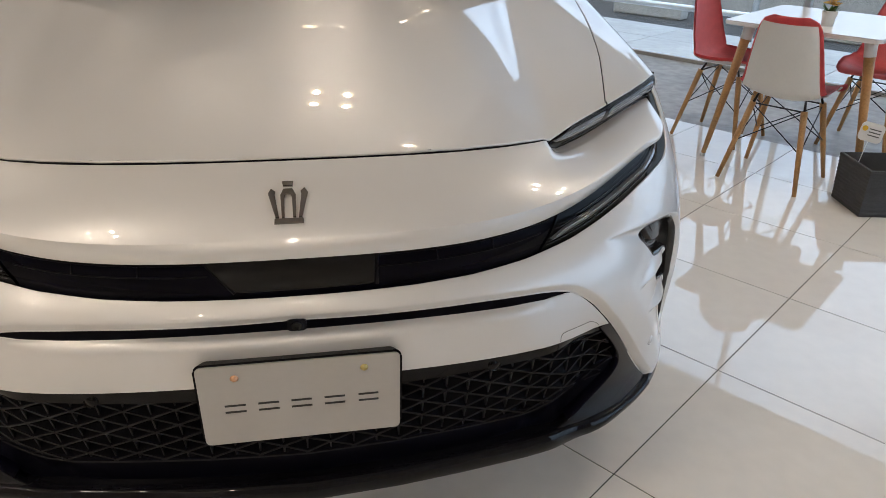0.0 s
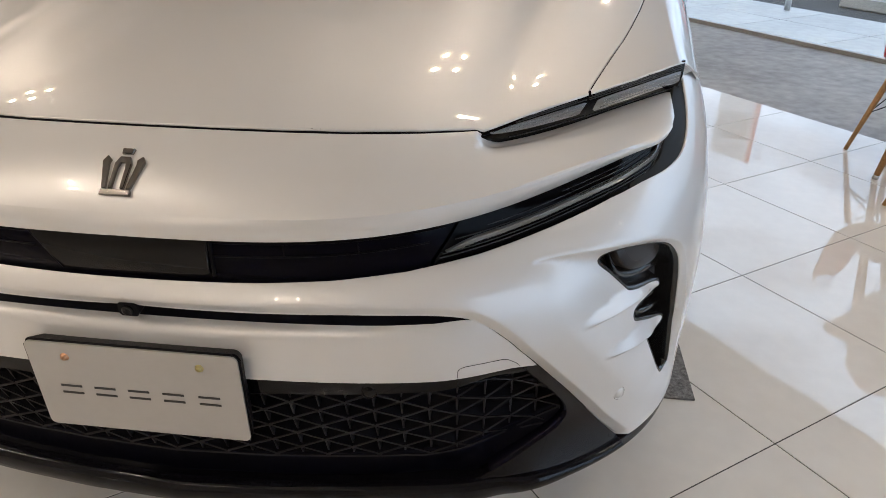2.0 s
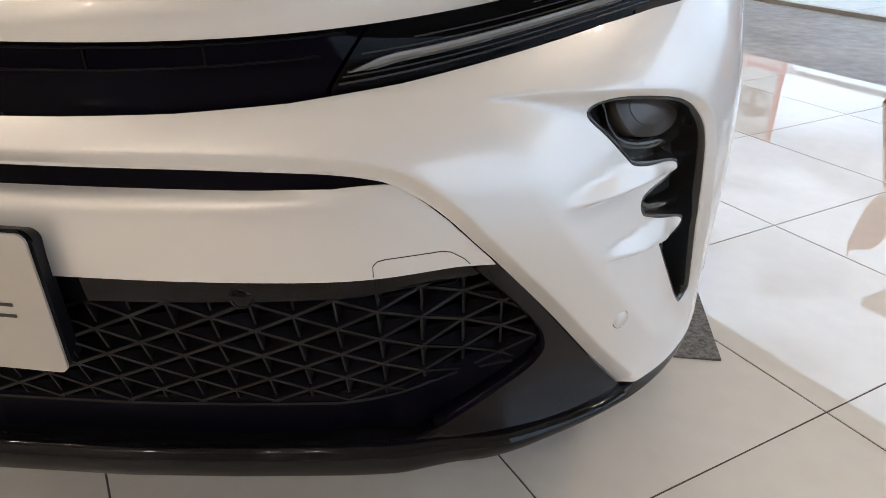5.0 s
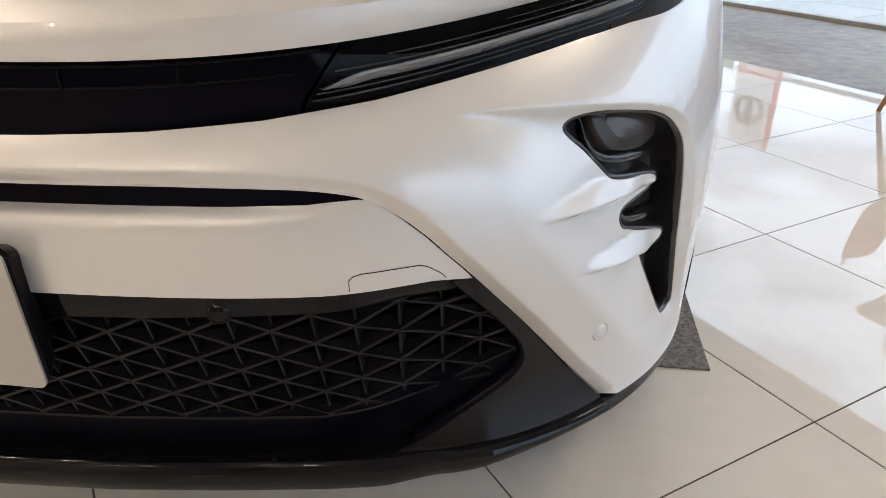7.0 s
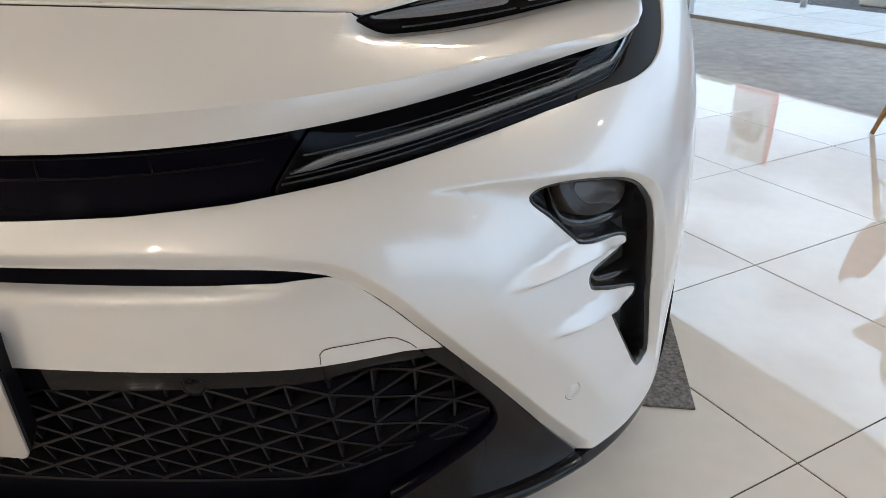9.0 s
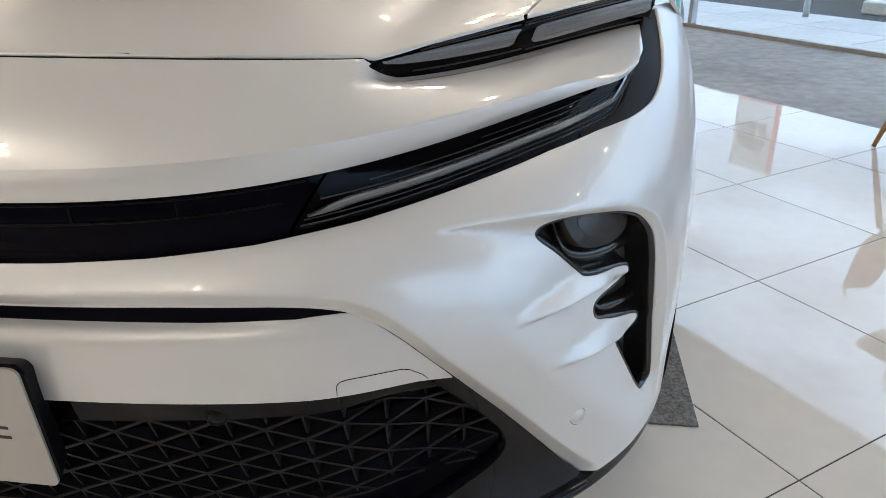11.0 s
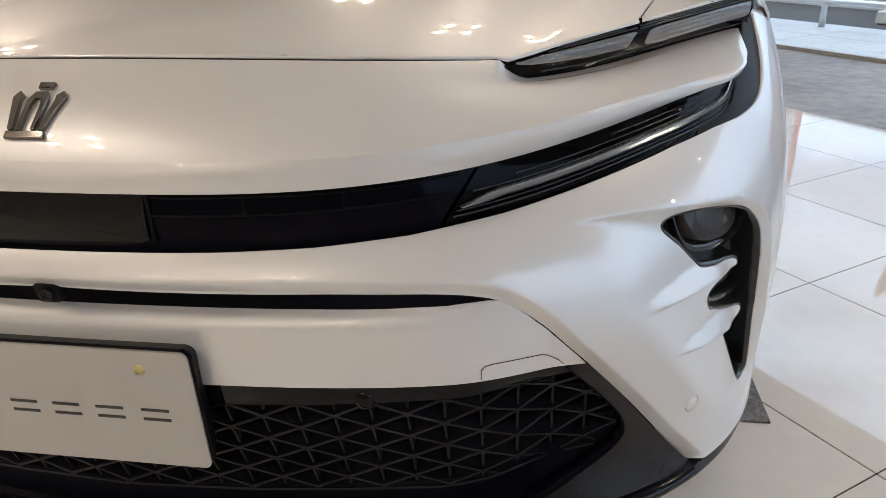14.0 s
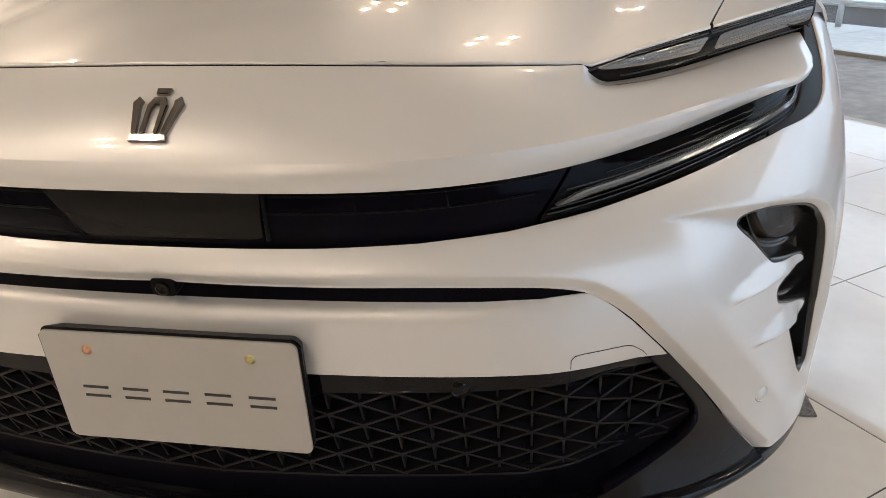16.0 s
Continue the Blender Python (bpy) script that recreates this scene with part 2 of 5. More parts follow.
def inside(p, poly):
    x, y, c = p[0], p[1], False
    j = len(poly) - 1
    for i in range(len(poly)):
        (xi, yi), (xj, yj) = poly[i], poly[j]
        if (yi > y) != (yj > y) and x < (xj - xi) * (y - yi) / (yj - yi) + xi:
            c = not c
        j = i
    return c


def panel(name, surf, outline, mat, parent=None, label="", step=0.02, holes=(), flange=0.012, mirror=False, flip=False, side=1, rings=(0.004,), extra=()):
    """A sheet of a curved surface surf(a, b), cut to an outline and holes drawn in (a, b), its rims turned inwards.
    mirror: both halves about x = 0 in one mesh; side = -1: the mirrored copy alone."""
    from mathutils.geometry import delaunay_2d_cdt

    rims = [resample([Vector(p[:2]) for p in outline], step * 0.6)] + [resample([Vector(p[:2]) for p in hole], step * 0.4) for hole in holes]
    polys = [[(p.x, p.y) for p in rim] for rim in rims]
    pts, edges = [], []
    for rim in rims:
        base = len(pts)
        pts += rim
        edges += [(base + k, base + (k + 1) % len(rim)) for k in range(len(rim))]
    tight = []
    for n, rim in enumerate(rims):
        area = sum(a.x * b.y - b.x * a.y for a, b in zip(rim, rim[1:] + rim[:1]))
        for k, p in enumerate(rim):
            d = (rim[(k + 1) % len(rim)] - rim[k - 1])
            if d.length > 1e-9:
                for off in rings if n == 0 else (0.004,):
                    tight.append(p + Vector((-d.y, d.x)).normalized() * (off if (area > 0) == (n == 0) else -off))
    lo = Vector((min(p.x for p in rims[0]), min(p.y for p in rims[0])))
    hi = Vector((max(p.x for p in rims[0]), max(p.y for p in rims[0])))
    nx, ny = int((hi.x - lo.x) / step) + 2, int((hi.y - lo.y) / step) + 2
    grid = [Vector((lo.x + (i + 0.5 * (j % 2)) * step, lo.y + j * step)) for i in range(nx) for j in range(ny)]
    rim_arr = np.array([(p.x, p.y) for p in pts])
    for group, gap in ((tight, 0.003), ([Vector(p) for p in extra], 0.003), (grid, step * 0.45)):
        for q in group:
            if inside(q, polys[0]) and not any(inside(q, h) for h in polys[1:]) and np.min((rim_arr[:, 0] - q.x) ** 2 + (rim_arr[:, 1] - q.y) ** 2) > gap**2:
                pts.append(q)
    vs, _, fs, *_ = delaunay_2d_cdt(pts, edges, [], 0, 1e-6)
    vs = [Vector(v) for v in vs]
    keep = []
    for f in fs:
        c = sum((vs[k] for k in f), Vector((0, 0))) / len(f)
        if inside(c, polys[0]) and not any(inside(c, h) for h in polys[1:]):
            keep.append(list(f))
    e = 0.002

    def normal(a, b):
        n = (Vector(surf(a + e, b)) - Vector(surf(a - e, b))).cross(Vector(surf(a, b + e)) - Vector(surf(a, b - e)))
        return (-n if flip else n).normalized()

    place = [Vector(surf(v.x, v.y)) for v in vs]
    norms = [normal(v.x, v.y) for v in vs]
    # the rim: edges that only one triangle uses
    use = {}
    for f in keep:
        for a, b in zip(f, f[1:] + f[:1]):
            use.setdefault((min(a, b), max(a, b)), []).append((a, b))
    border = [u[0] for u in use.values() if len(u) == 1]
    outs = {}
    for a, b in border:
        d = place[b] - place[a]
        o = d.cross(norms[a])
        if flip:
            o = -o
        for k in (a, b):
            outs[k] = outs.get(k, Vector()) + (o.normalized() if o.length else o)
    if flange:
        made = {}
        for k, o in outs.items():
            o = o.normalized() if o.length else o
            at_mid = mirror and abs(place[k].x) < 0.002
            if at_mid:
                o.x = 0
            r1, r2 = len(place), len(place) + 1
            place += [place[k] - norms[k] * 0.0018 + o * 0.0012, place[k] - norms[k] * flange + o * 0.0014]
            norms += [(norms[k] + o).normalized(), o.copy()]
            made[k] = (r1, r2)
        for a, b in border:
            if mirror and abs(place[a].x) < 0.002 and abs(place[b].x) < 0.002:
                continue
            keep += [[b, a, made[a][0], made[b][0]], [made[b][0], made[a][0], made[a][1], made[b][1]]]
    if mirror:
        for k, p in enumerate(place):
            if abs(p.x) < 0.002:
                p.x = 0
                norms[k] = Vector((0, norms[k].y, norms[k].z)).normalized()
    if side < 0:
        place, norms, keep = [Vector((-p.x, p.y, p.z)) for p in place], [Vector((-n.x, n.y, n.z)) for n in norms], [f[::-1] for f in keep]
    elif mirror:
        base = len(place)
        keep += [[base + k for k in f[::-1]] for f in keep]
        place += [Vector((-p.x, p.y, p.z)) for p in place]
        norms += [Vector((-n.x, n.y, n.z)) for n in norms]
    if flip:
        keep = [f[::-1] for f in keep]
    used = sorted({k for f in keep for k in f})
    index = {k: n for n, k in enumerate(used)}
    me = bpy.data.meshes.new(name)
    me.from_pydata([place[k] for k in used], [], [[index[k] for k in f] for f in keep])
    me.polygons.foreach_set("use_smooth", [True] * len(me.polygons))
    me.normals_split_custom_set_from_vertices([norms[k] for k in used])
    return link_mesh(name, me, mat, parent, label, smooth=False)


def even(c, x):
    return sum(k * x ** (2 * n) for n, k in enumerate(c))


def smooth01(x):
    x = min(1.0, max(0.0, x))
    return x * x * (3 - 2 * x)


def table(xs, vs, x):
    return float(np.interp(x, xs, vs))


# ---- the car's lines: x across from the middle, y rearward from the plate, z up ----
def strip_low(x):
    return Vector((x, even((0.030, 0.267, 0.908, -0.674), x), even((0.686, -0.039, 0.548, -0.517), x)))


def strip_top(x):
    return Vector((x, even((0.028, 0.182, 1.751, -1.757), x), even((0.755, -0.047, 0.338, -0.219), x)))


def nose_crease(x):
    return Vector((x, even((0.036, 0.085, 1.796, -1.562), x), even((0.785, 0.004, 0.158, -0.156), x)))


def edge_y(ax):
    return even((0.159, 0.35, 0.73), ax)


def soft_limit(x, top):
    return x if x < top else top + 0.03 * (1 - math.exp((top - x) / 0.03))


def hood_rim(ax):
    """The hood's front edge, which runs on along the headlamp's upper edge: (y, z)."""
    p = lamp_top(soft_limit(max(ax, 0.40), 0.84))
    w = smooth01((ax - 0.425) / 0.125)
    return edge_y(ax) * (1 - w) + p.y * w, (0.8722 - 0.0975 * ax * ax) * (1 - w) + (p.z + 0.002) * w


def hood_roll(ax, y):
    return 16.0 * max(0.0, ax - (0.808 + 0.10 * (y - 0.5))) ** 2


def hood_z(x, y):
    """The hood rises behind its rim, steeply at first; the flank of its raised middle spreads towards the back."""
    ax = abs(x)
    y0 = hood_rim(ax)[0]
    spread = 0.17 * min(0.85, max(0.0, y - y0)) * smooth01((ax - 0.29) / 0.15) * (1 - smooth01((ax - 0.66) / 0.2))
    y0, z0 = hood_rim(ax - spread)
    d = y - y0
    z = z0 + 0.12 * d + 0.012 * (1 - math.exp(-max(d, -0.05) / 0.10))
    return z - hood_roll(ax, y) + hood_roll(soft_limit(ax, 0.82), y0) * math.exp(-max(0.0, d) / 0.08)


def hood_edge(x):
    y = edge_y(x)
    return Vector((x, y, hood_z(x, y) - 0.001))


def slit_top(x):
    return Vector((x, even((0.016, 0.036, 0.976), x), even((0.651, 0.071, -0.568), x)))


def slit_low(x):
    return Vector((x, even((0.035, 0.073, 0.619), x), even((0.619, 0.034, -0.279), x)))


def panel_low(x):
    return Vector((x, even((0.021, 0.187, 0.239), x), even((0.527, -0.073, 0.125), x)))


def fang(z):
    u = z - 0.45
    return Vector((0.653 - 0.66 * u - 0.328 * u * u - 3.208 * u**3, 0.159 - 0.408 * u + 0.218 * u * u - 3.14 * u**3, z))


def cubic(c, x):
    u = x - 0.66
    return c[0] + u * (c[1] + u * (c[2] + u * c[3]))


def lamp_low(x):
    return Vector((x, cubic((0.4326, 0.8685, -0.1012, -0.7968), x), cubic((0.8288, 0.1108, 0.2705, -1.4272), x)))


def lamp_top(x):
    return Vector((x, cubic((0.4192, 0.7626, 0.2534, 3.623), x), cubic((0.8745, 0.1582, -0.0841, -0.4749), x)))


# The bumper's surface: radius round an upright axis, over the angle and the height.
AXIS_X, AXIS_Y = 0.15, 1.0
SHELL_FORM = np.array(((0.9682, 0.1962, -0.3165, -0.3123), (0.1457, -1.0641, 0.6201, 0.5719), (-0.1358, 1.3045, -0.2542, -0.0056), (-0.3745, 0.0999, -0.115, -0.2137), (-0.0578, -0.3187, -0.0082, -0.1654), (-0.0911, -0.2562, 0.0179, -0.0608), (0.0778, -0.0725, 0.0246, 0.0185), (0.1336, 0.0366, 0.0199, 0.0598), (0.1281, 0.0821, 0.0125, 0.0741)))


def shell_radius(a, z):
    t, h = a / 1.6, (z - 0.55) / 0.3
    return float(sum(SHELL_FORM[i, j] * t**i * h**j for i in range(9) for j in range(4)))


BROW = ((0.572, 0.684), (0.655, 0.683), (0.763, 0.669), (0.825, 0.646), (0.856, 0.604), (0.874, 0.50), (0.884, 0.34), (0.890, 0.24))


BROW_LINE = catmull(BROW, 5)


def brow_inside(x, z):
    """Distance below and inside the brow over the corner intake."""
    best, sign = 9.0, 1
    p = Vector((x, z))
    for a, b in zip(BROW_LINE, BROW_LINE[1:]):
        d = b - a
        t = min(1, max(0, (p - a).dot(d) / d.length_squared))
        q = p - (a + d * t)
        if q.length < best:
            best, sign = q.length, (1 if d.x * (p - a).y - d.y * (p - a).x < 0 else -1)
    return best * sign


RIBS = (((0.664, 0.5702), (0.806, 0.5585), 0.030), ((0.710, 0.4960), (0.831, 0.4680), 0.030))


def rib(x, z, a, b, width):
    """A fin along a line: a sharp crest over a short steep flank, and a long slope up to the intake."""
    a, b, p = Vector(a), Vector(b), Vector((x, z))
    d = b - a
    t = (p - a).dot(d) / d.length_squared
    if t < 0 or t > 1.25:
        return 0.0
    over = (d.x * (p - a).y - d.y * (p - a).x) / d.length
    if over < 0:
        k = 1 - smooth01(-over / 0.0075)
    else:
        k = max(0.0, 1.08 - math.sqrt((over / (width * (0.30 + 0.70 * min(1.0, t)))) ** 2 + 0.0064))
    return smooth01(t * 1.7) ** 0.8 * (1 - 0.6 * smooth01((t - 0.84) / 0.25)) * k


def scoop(x, z):
    """How far the corner is hollowed round the intake; two ribs stand proud in it."""
    e = brow_inside(x, z)
    if e <= 0 or x < 0.55:
        return 0.0
    a, b = Vector((0.572, 0.6845)), Vector((0.800, 0.340))
    d = b - a
    w = max(0.0, -((x - a.x) * d.y - (z - a.y) * d.x) / d.length)
    parts = (1.3 * e, 0.46 * w * w / (w + 0.025), 0.037)
    depth = sum(max(p, 1e-5) ** -4 for p in parts) ** -0.25 * smooth01((z - 0.29) / 0.07)
    depth -= 0.0135 * sum(rib(x, z, *r) for r in RIBS)
    return depth


RIM_LINE = [Vector(p) for p in ((0.0, 0.6445), (0.1, 0.6439), (0.2, 0.6425), (0.3, 0.6399), (0.36, 0.6365), (0.42, 0.6318), (0.455, 0.6274), (0.48, 0.6224), (0.502, 0.6152), (0.530, 0.5972), (0.557, 0.5718), (0.580, 0.5440), (0.606, 0.5120), (0.653, 0.4475), (0.686, 0.3985), (0.719, 0.3495), (0.768, 0.284))]
EDGE = catmull(RIM_LINE, 3)
RIM_WIDTH = 0.0165


def edge_distance(x, z):
    """Distance from the cover's lower rim."""
    best, p = 9.0, Vector((x, z))
    for a, b in zip(EDGE, EDGE[1:]):
        d = b - a
        best = min(best, (p - a - d * min(1, max(0, (p - a).dot(d) / d.length_squared))).length)
    return best


def shell(a, z, sink=0.0, rolled=True):
    r = shell_radius(a, z)
    x = AXIS_X + r * math.sin(a)
    r -= scoop(x, z) + sink
    if rolled and x < 0.80 and 0.27 < z < 0.70:
        e = edge_distance(x, z) / RIM_WIDTH
        r -= 0.0165 * (max(0.0, 1 - e) if abs(e - 1) > 0.08 else (1.08 - e) ** 2 / 0.32)
    return Vector((AXIS_X + r * math.sin(a), AXIS_Y - r * math.cos(a), z))


def shell_angle(x, z):
    """The angle at which the bumper's surface has this x, at this height."""
    lo, hi = -0.4, 1.3
    for _ in range(40):
        mid = (lo + hi) / 2
        if AXIS_X + shell_radius(mid, z) * math.sin(mid) < x:
            lo = mid
        else:
            hi = mid
    return lo


def A(x, z):
    return (shell_angle(x, z), z)


def hollow(x, z):
    """As A, on the hollowed corner."""
    lo, hi = 0.0, 1.3
    for _ in range(40):
        mid = (lo + hi) / 2
        if shell(mid, z, 0, False).x < x:
            lo = mid
        else:
            hi = mid
    return (lo, z)


car = tagged(new("car"), "pearl white crossover car parked on cream tiles", "car")

# bumper cover: the band over the slit and both corners
NX = [0.0, 0.1, 0.2, 0.3, 0.4, 0.5, 0.6, 0.7, 0.76, 0.80]
outline = [A(x, strip_low(x).z) for x in NX]
outline += [A(*p) for p in catmull([Vector(p) for p in ((0.80, strip_low(0.80).z), (0.818, 0.7535), (0.836, 0.7605), (0.849, 0.775), (0.855, 0.800), (0.853, 0.832), (0.846, 0.866))], 5)[1:]]
outline += [(1.02, 0.868), (1.10, 0.868), (1.16, 0.862), (1.16, 0.280), (1.0, 0.278), (0.9, 0.278), (0.8, 0.279)]
outline += [A(p.x + 0.003 * smooth01((p.x - 0.5) / 0.1), p.y) for p in catmull(RIM_LINE, 3)[::-1]]
INTAKE = ((0.686, 0.648), (0.696, 0.662), (0.727, 0.665), (0.764, 0.659), (0.798, 0.649), (0.822, 0.633), (0.839, 0.611), (0.848, 0.583), (0.854, 0.528), (0.859, 0.460), (0.866, 0.394), (0.8695, 0.352), (0.8645, 0.338), (0.856, 0.335), (0.846, 0.345), (0.823, 0.398), (0.801, 0.453), (0.800, 0.4625), (0.810, 0.4655), (0.826, 0.4685), (0.831, 0.476), (0.822, 0.482), (0.780, 0.504), (0.767, 0.516), (0.763, 0.531), (0.770, 0.541), (0.801, 0.549), (0.810, 0.559), (0.802, 0.566), (0.755, 0.579), (0.738, 0.591), (0.712, 0.621))
hole = [Vector(hollow(x, z)) for x, z in INTAKE]
hole = catmull(hole, 4, True)
brow_fine = resample(BROW_LINE[:-5], 0.004)
brow_fine = [p for p in brow_fine if abs(brow_inside(p.x, p.y)) < 0.001]
fine = []
for p in brow_fine:
    q = brow_inside(p.x + 0.003, p.y), brow_inside(p.x, p.y + 0.003)
    d = Vector((q[0], q[1]))
    d = d.normalized() if d.length > 1e-6 else Vector((0, -1))
    fine += [A(*(p + d * off)) for off in (-0.0012, 0.0012, 0.006)]


def along(a, b, step=0.004):
    a, b = Vector(a), Vector(b)
    n = int((b - a).length / step) + 1
    return [a.lerp(b, k / n) for k in range(n + 1)]


crests = []
for a, b, _ in RIBS:
    d = (Vector(b) - Vector(a)).normalized()
    for off in (-0.0125, -0.0095, -0.007, -0.0048, -0.0024, 0.0, 0.0022, 0.005, 0.009, 0.014, 0.020, 0.027):
        crests += [p + Vector((-d.y, d.x)) * off for p in along(a, b)]
fine += [A(*p) for p in crests]
rolled_line = []
for a, b in zip(EDGE, EDGE[1:]):
    d = (b - a).normalized()
    for off in (0.0045, 0.010, 0.0145, 0.0162, 0.0180, 0.0215, 0.027):
        rolled_line += [p + Vector((-d.y, d.x)) * off for p in along(a, b)[:-1]]
fine += [A(*p) for p in rolled_line]


def plain_spot(p):
    if abs(brow_inside(*p)) < 0.0045:
        return False
    for a, b, _ in RIBS:
        d = Vector(b) - Vector(a)
        over = (d.x * (p[1] - a[1]) - d.y * (p[0] - a[0])) / d.length
        if -0.014 < over < 0.030 and a[0] - 0.01 < p[0] < b[0] + 0.01:
            return False
    return edge_distance(*p) > 0.03


spots = [(0.565 + 0.0065 * i + 0.003 * (j % 2), 0.335 + 0.006 * j) for i in range(50) for j in range(61)]
fine += [A(*p) for p in spots if plain_spot(p)]
panel("bumper_cover", shell, outline, PAINT, car, "pearl white bumper cover", step=0.011, holes=[hole], mirror=True, rings=(0.004,), extra=fine)


def pocket(sink):
    """The plain corner, set in by sink."""

    def inner(a, z):
        r = shell_radius(a, z) - sink
        return Vector((AXIS_X + r * math.sin(a), AXIS_Y - r * math.cos(a), z))

    return inner


def inset(points, d):
    """The outline drawn in by d on every side."""
    area = sum(a.x * b.y - b.x * a.y for a, b in zip(points, points[1:] + points[:1]))
    out = []
    for k, p in enumerate(points):
        e = points[(k + 2) % len(points)] - points[k - 2]
        n = Vector((-e.y, e.x)).normalized() * (1 if area > 0 else -1)
        out.append(p + n * d)
    return out


for s in (1, -1):
    intake = panel("corner_intake", pocket(0.056), [p + (p - Vector((0.78, 0.52))) * 0.04 for p in hole], INTAKE_BACK, car, "black corner intake", step=0.02, side=s, flange=0)
    bm = bmesh.new()
    levels = []
    for sink, pull in ((0.0030, -0.001), (0.0002, 0.0025), (0.0006, 0.0048), (0.0050, 0.0075), (0.012, 0.0092), (0.030, 0.0125), (None, 0.017)):
        spots = [q if pull < 0 else r for q, r in zip(hole, inset(hole, abs(pull)))]
        spots = [pocket(0.0555)(*q) if sink is None else shell(q.x, q.y, sink) for q in spots]
        levels.append([bm.verts.new(Vector((s * p.x, p.y, p.z))) for p in spots])
    for r, q in zip(levels, levels[1:]):
        for k in range(len(r)):
            bm.faces.new((r[k], r[(k + 1) % len(r)], q[(k + 1) % len(q)], q[k]))
    part("intake_rim", bm, INTAKE_BLACK, intake, "gloss black rim")
    ledges = (((0.716, 0.655), (0.720, 0.632), (0.738, 0.606), (0.770, 0.592), (0.815, 0.588), (0.842, 0.589)), ((0.772, 0.546), (0.773, 0.528), (0.784, 0.512), (0.806, 0.503), (0.828, 0.499), (0.846, 0.499)))
    for ledge, deep in zip(ledges, (0.043, 0.040)):
        bm = bmesh.new()
        rows = []
        for p in catmull([Vector(p) for p in ledge], 6):
            q = Vector(hollow(p.x, p.y))
            rows.append([bm.verts.new(Vector((s * w.x, w.y, w.z))) for w in (pocket(0.056)(q.x, q.y + 0.010), pocket(deep + 0.002)(q.x, q.y + 0.006), pocket(deep)(q.x, q.y), pocket(deep + 0.003)(q.x, q.y - 0.007), pocket(0.056)(q.x, q.y - 0.016))])
        for a, b in zip(rows, rows[1:]):
            for k in range(4):
                bm.faces.new((a[k], a[k + 1], b[k + 1], b[k]))
        part("intake_shelf", bm, INTAKE_BLACK, intake, "gloss black ledge in the intake")
    p = shell(*hollow(0.785, 0.530), 0.030)
    bm = lathe([(0.006, 0.0), (0.006, 0.0015), (0.004, 0.0025), (0.0001, 0.003)], 16)
    bmesh.ops.transform(bm, matrix=Matrix.Translation((s * p.x, p.y, p.z)) @ pose(0, 0, 0, 80, 0, s * 40), verts=bm.verts)
    part("clip", bm, GLOSS_BLACK, intake, "small round black clip")


# lower white panel and the slit over it
RIM_SIDE = [(q.z, q.x, q.y) for q in (shell(*A(p.x + 0.003 * smooth01((p.x - 0.5) / 0.1), p.y)) for p in EDGE[::-1] if p.x > 0.44)]


def rim_x(z):
    return table([r[0] for r in RIM_SIDE], [r[1] for r in RIM_SIDE], z)


def rim_y(z):
    return table([r[0] for r in RIM_SIDE], [r[2] for r in RIM_SIDE], z)


def lower_panel(x, z, sink=0.0):
    ax = abs(x)
    lo, hi = panel_low(ax), slit_low(ax)
    t = (z - lo.z) / (hi.z - lo.z)
    y = lo.y + (hi.y - lo.y) * t - 0.004 * (1 - (2 * min(1, max(0, t)) - 1) ** 2) 
    tuck = 0.016 * max(0.0, (min(1.0, t + 0.05) - 0.86) / 0.14) ** 1.4
    if z < 0.63 and ax > 0.30:  # the end lies flush with the cover's rim
        xe = rim_x(z)
        a, b = panel_low(xe), slit_low(xe)
        u = (z - a.z) / (b.z - a.z)
        plain = a.y + (b.y - a.y) * u - 0.004 * (1 - (2 * min(1, max(0, u)) - 1) ** 2)
        w = smooth01((ax - xe + 0.16) / 0.16)
        y += w * (rim_y(z) + 0.0015 - plain)
        tuck *= 1 - w
    return Vector((x, y + tuck + sink, z))


outline = [(x, panel_low(x).z) for x in (0, 0.1, 0.2, 0.3, 0.4, 0.5, 0.56)]
outline += [(rim_x(z) - 0.0040, z) for z in (0.5120, 0.53, 0.55, 0.57, 0.59, 0.60, 0.6085)]
outline += [(rim_x(0.6125) - 0.005, 0.6125), (0.485, 0.6130), (0.475, 0.6128), (0.46, 0.6122), (0.44, 0.6108)] + [(x, slit_low(x).z - 0.005) for x in (0.40, 0.34, 0.26, 0.18, 0.09, 0)]
panel("lower_panel", lower_panel, outline, PAINT, car, "pearl white panel behind the plate", step=0.02, mirror=True)


def slit_back(x, t):
    a, b = slit_low(x), slit_top(x)
    return Vector((x, max(a.y, b.y) + 0.012, a.z - 0.012 + t * (b.z - a.z + 0.024)))


# dark rods added in the gap beside the panel stand in for its shade
for s in (1, -1):
    bm = bmesh.new()
    gap = [Vector((rim_x(z), rim_y(z), z)) for z in np.linspace(0.508, 0.618, 18)]
    for a, b in zip(gap, gap[1:]):
        rod(bm, (s * (a.x - 0.001), a.y + 0.0085, a.z), (s * (b.x - 0.001), b.y + 0.0085, b.z), 0.0065, sides=8, caps=False)
    bmesh.ops.remove_doubles(bm, verts=bm.verts, dist=0.0005)
    part("panel_gap_shade", bm, DARK_CORE, car, "dark rods in the gap beside the panel, for its shade")
slit = panel("slit", slit_back, [(0, 0), (0.53, 0), (0.53, 1), (0.0, 1)], DARK_CORE, car, "narrow black air slit", mirror=True, flange=0)


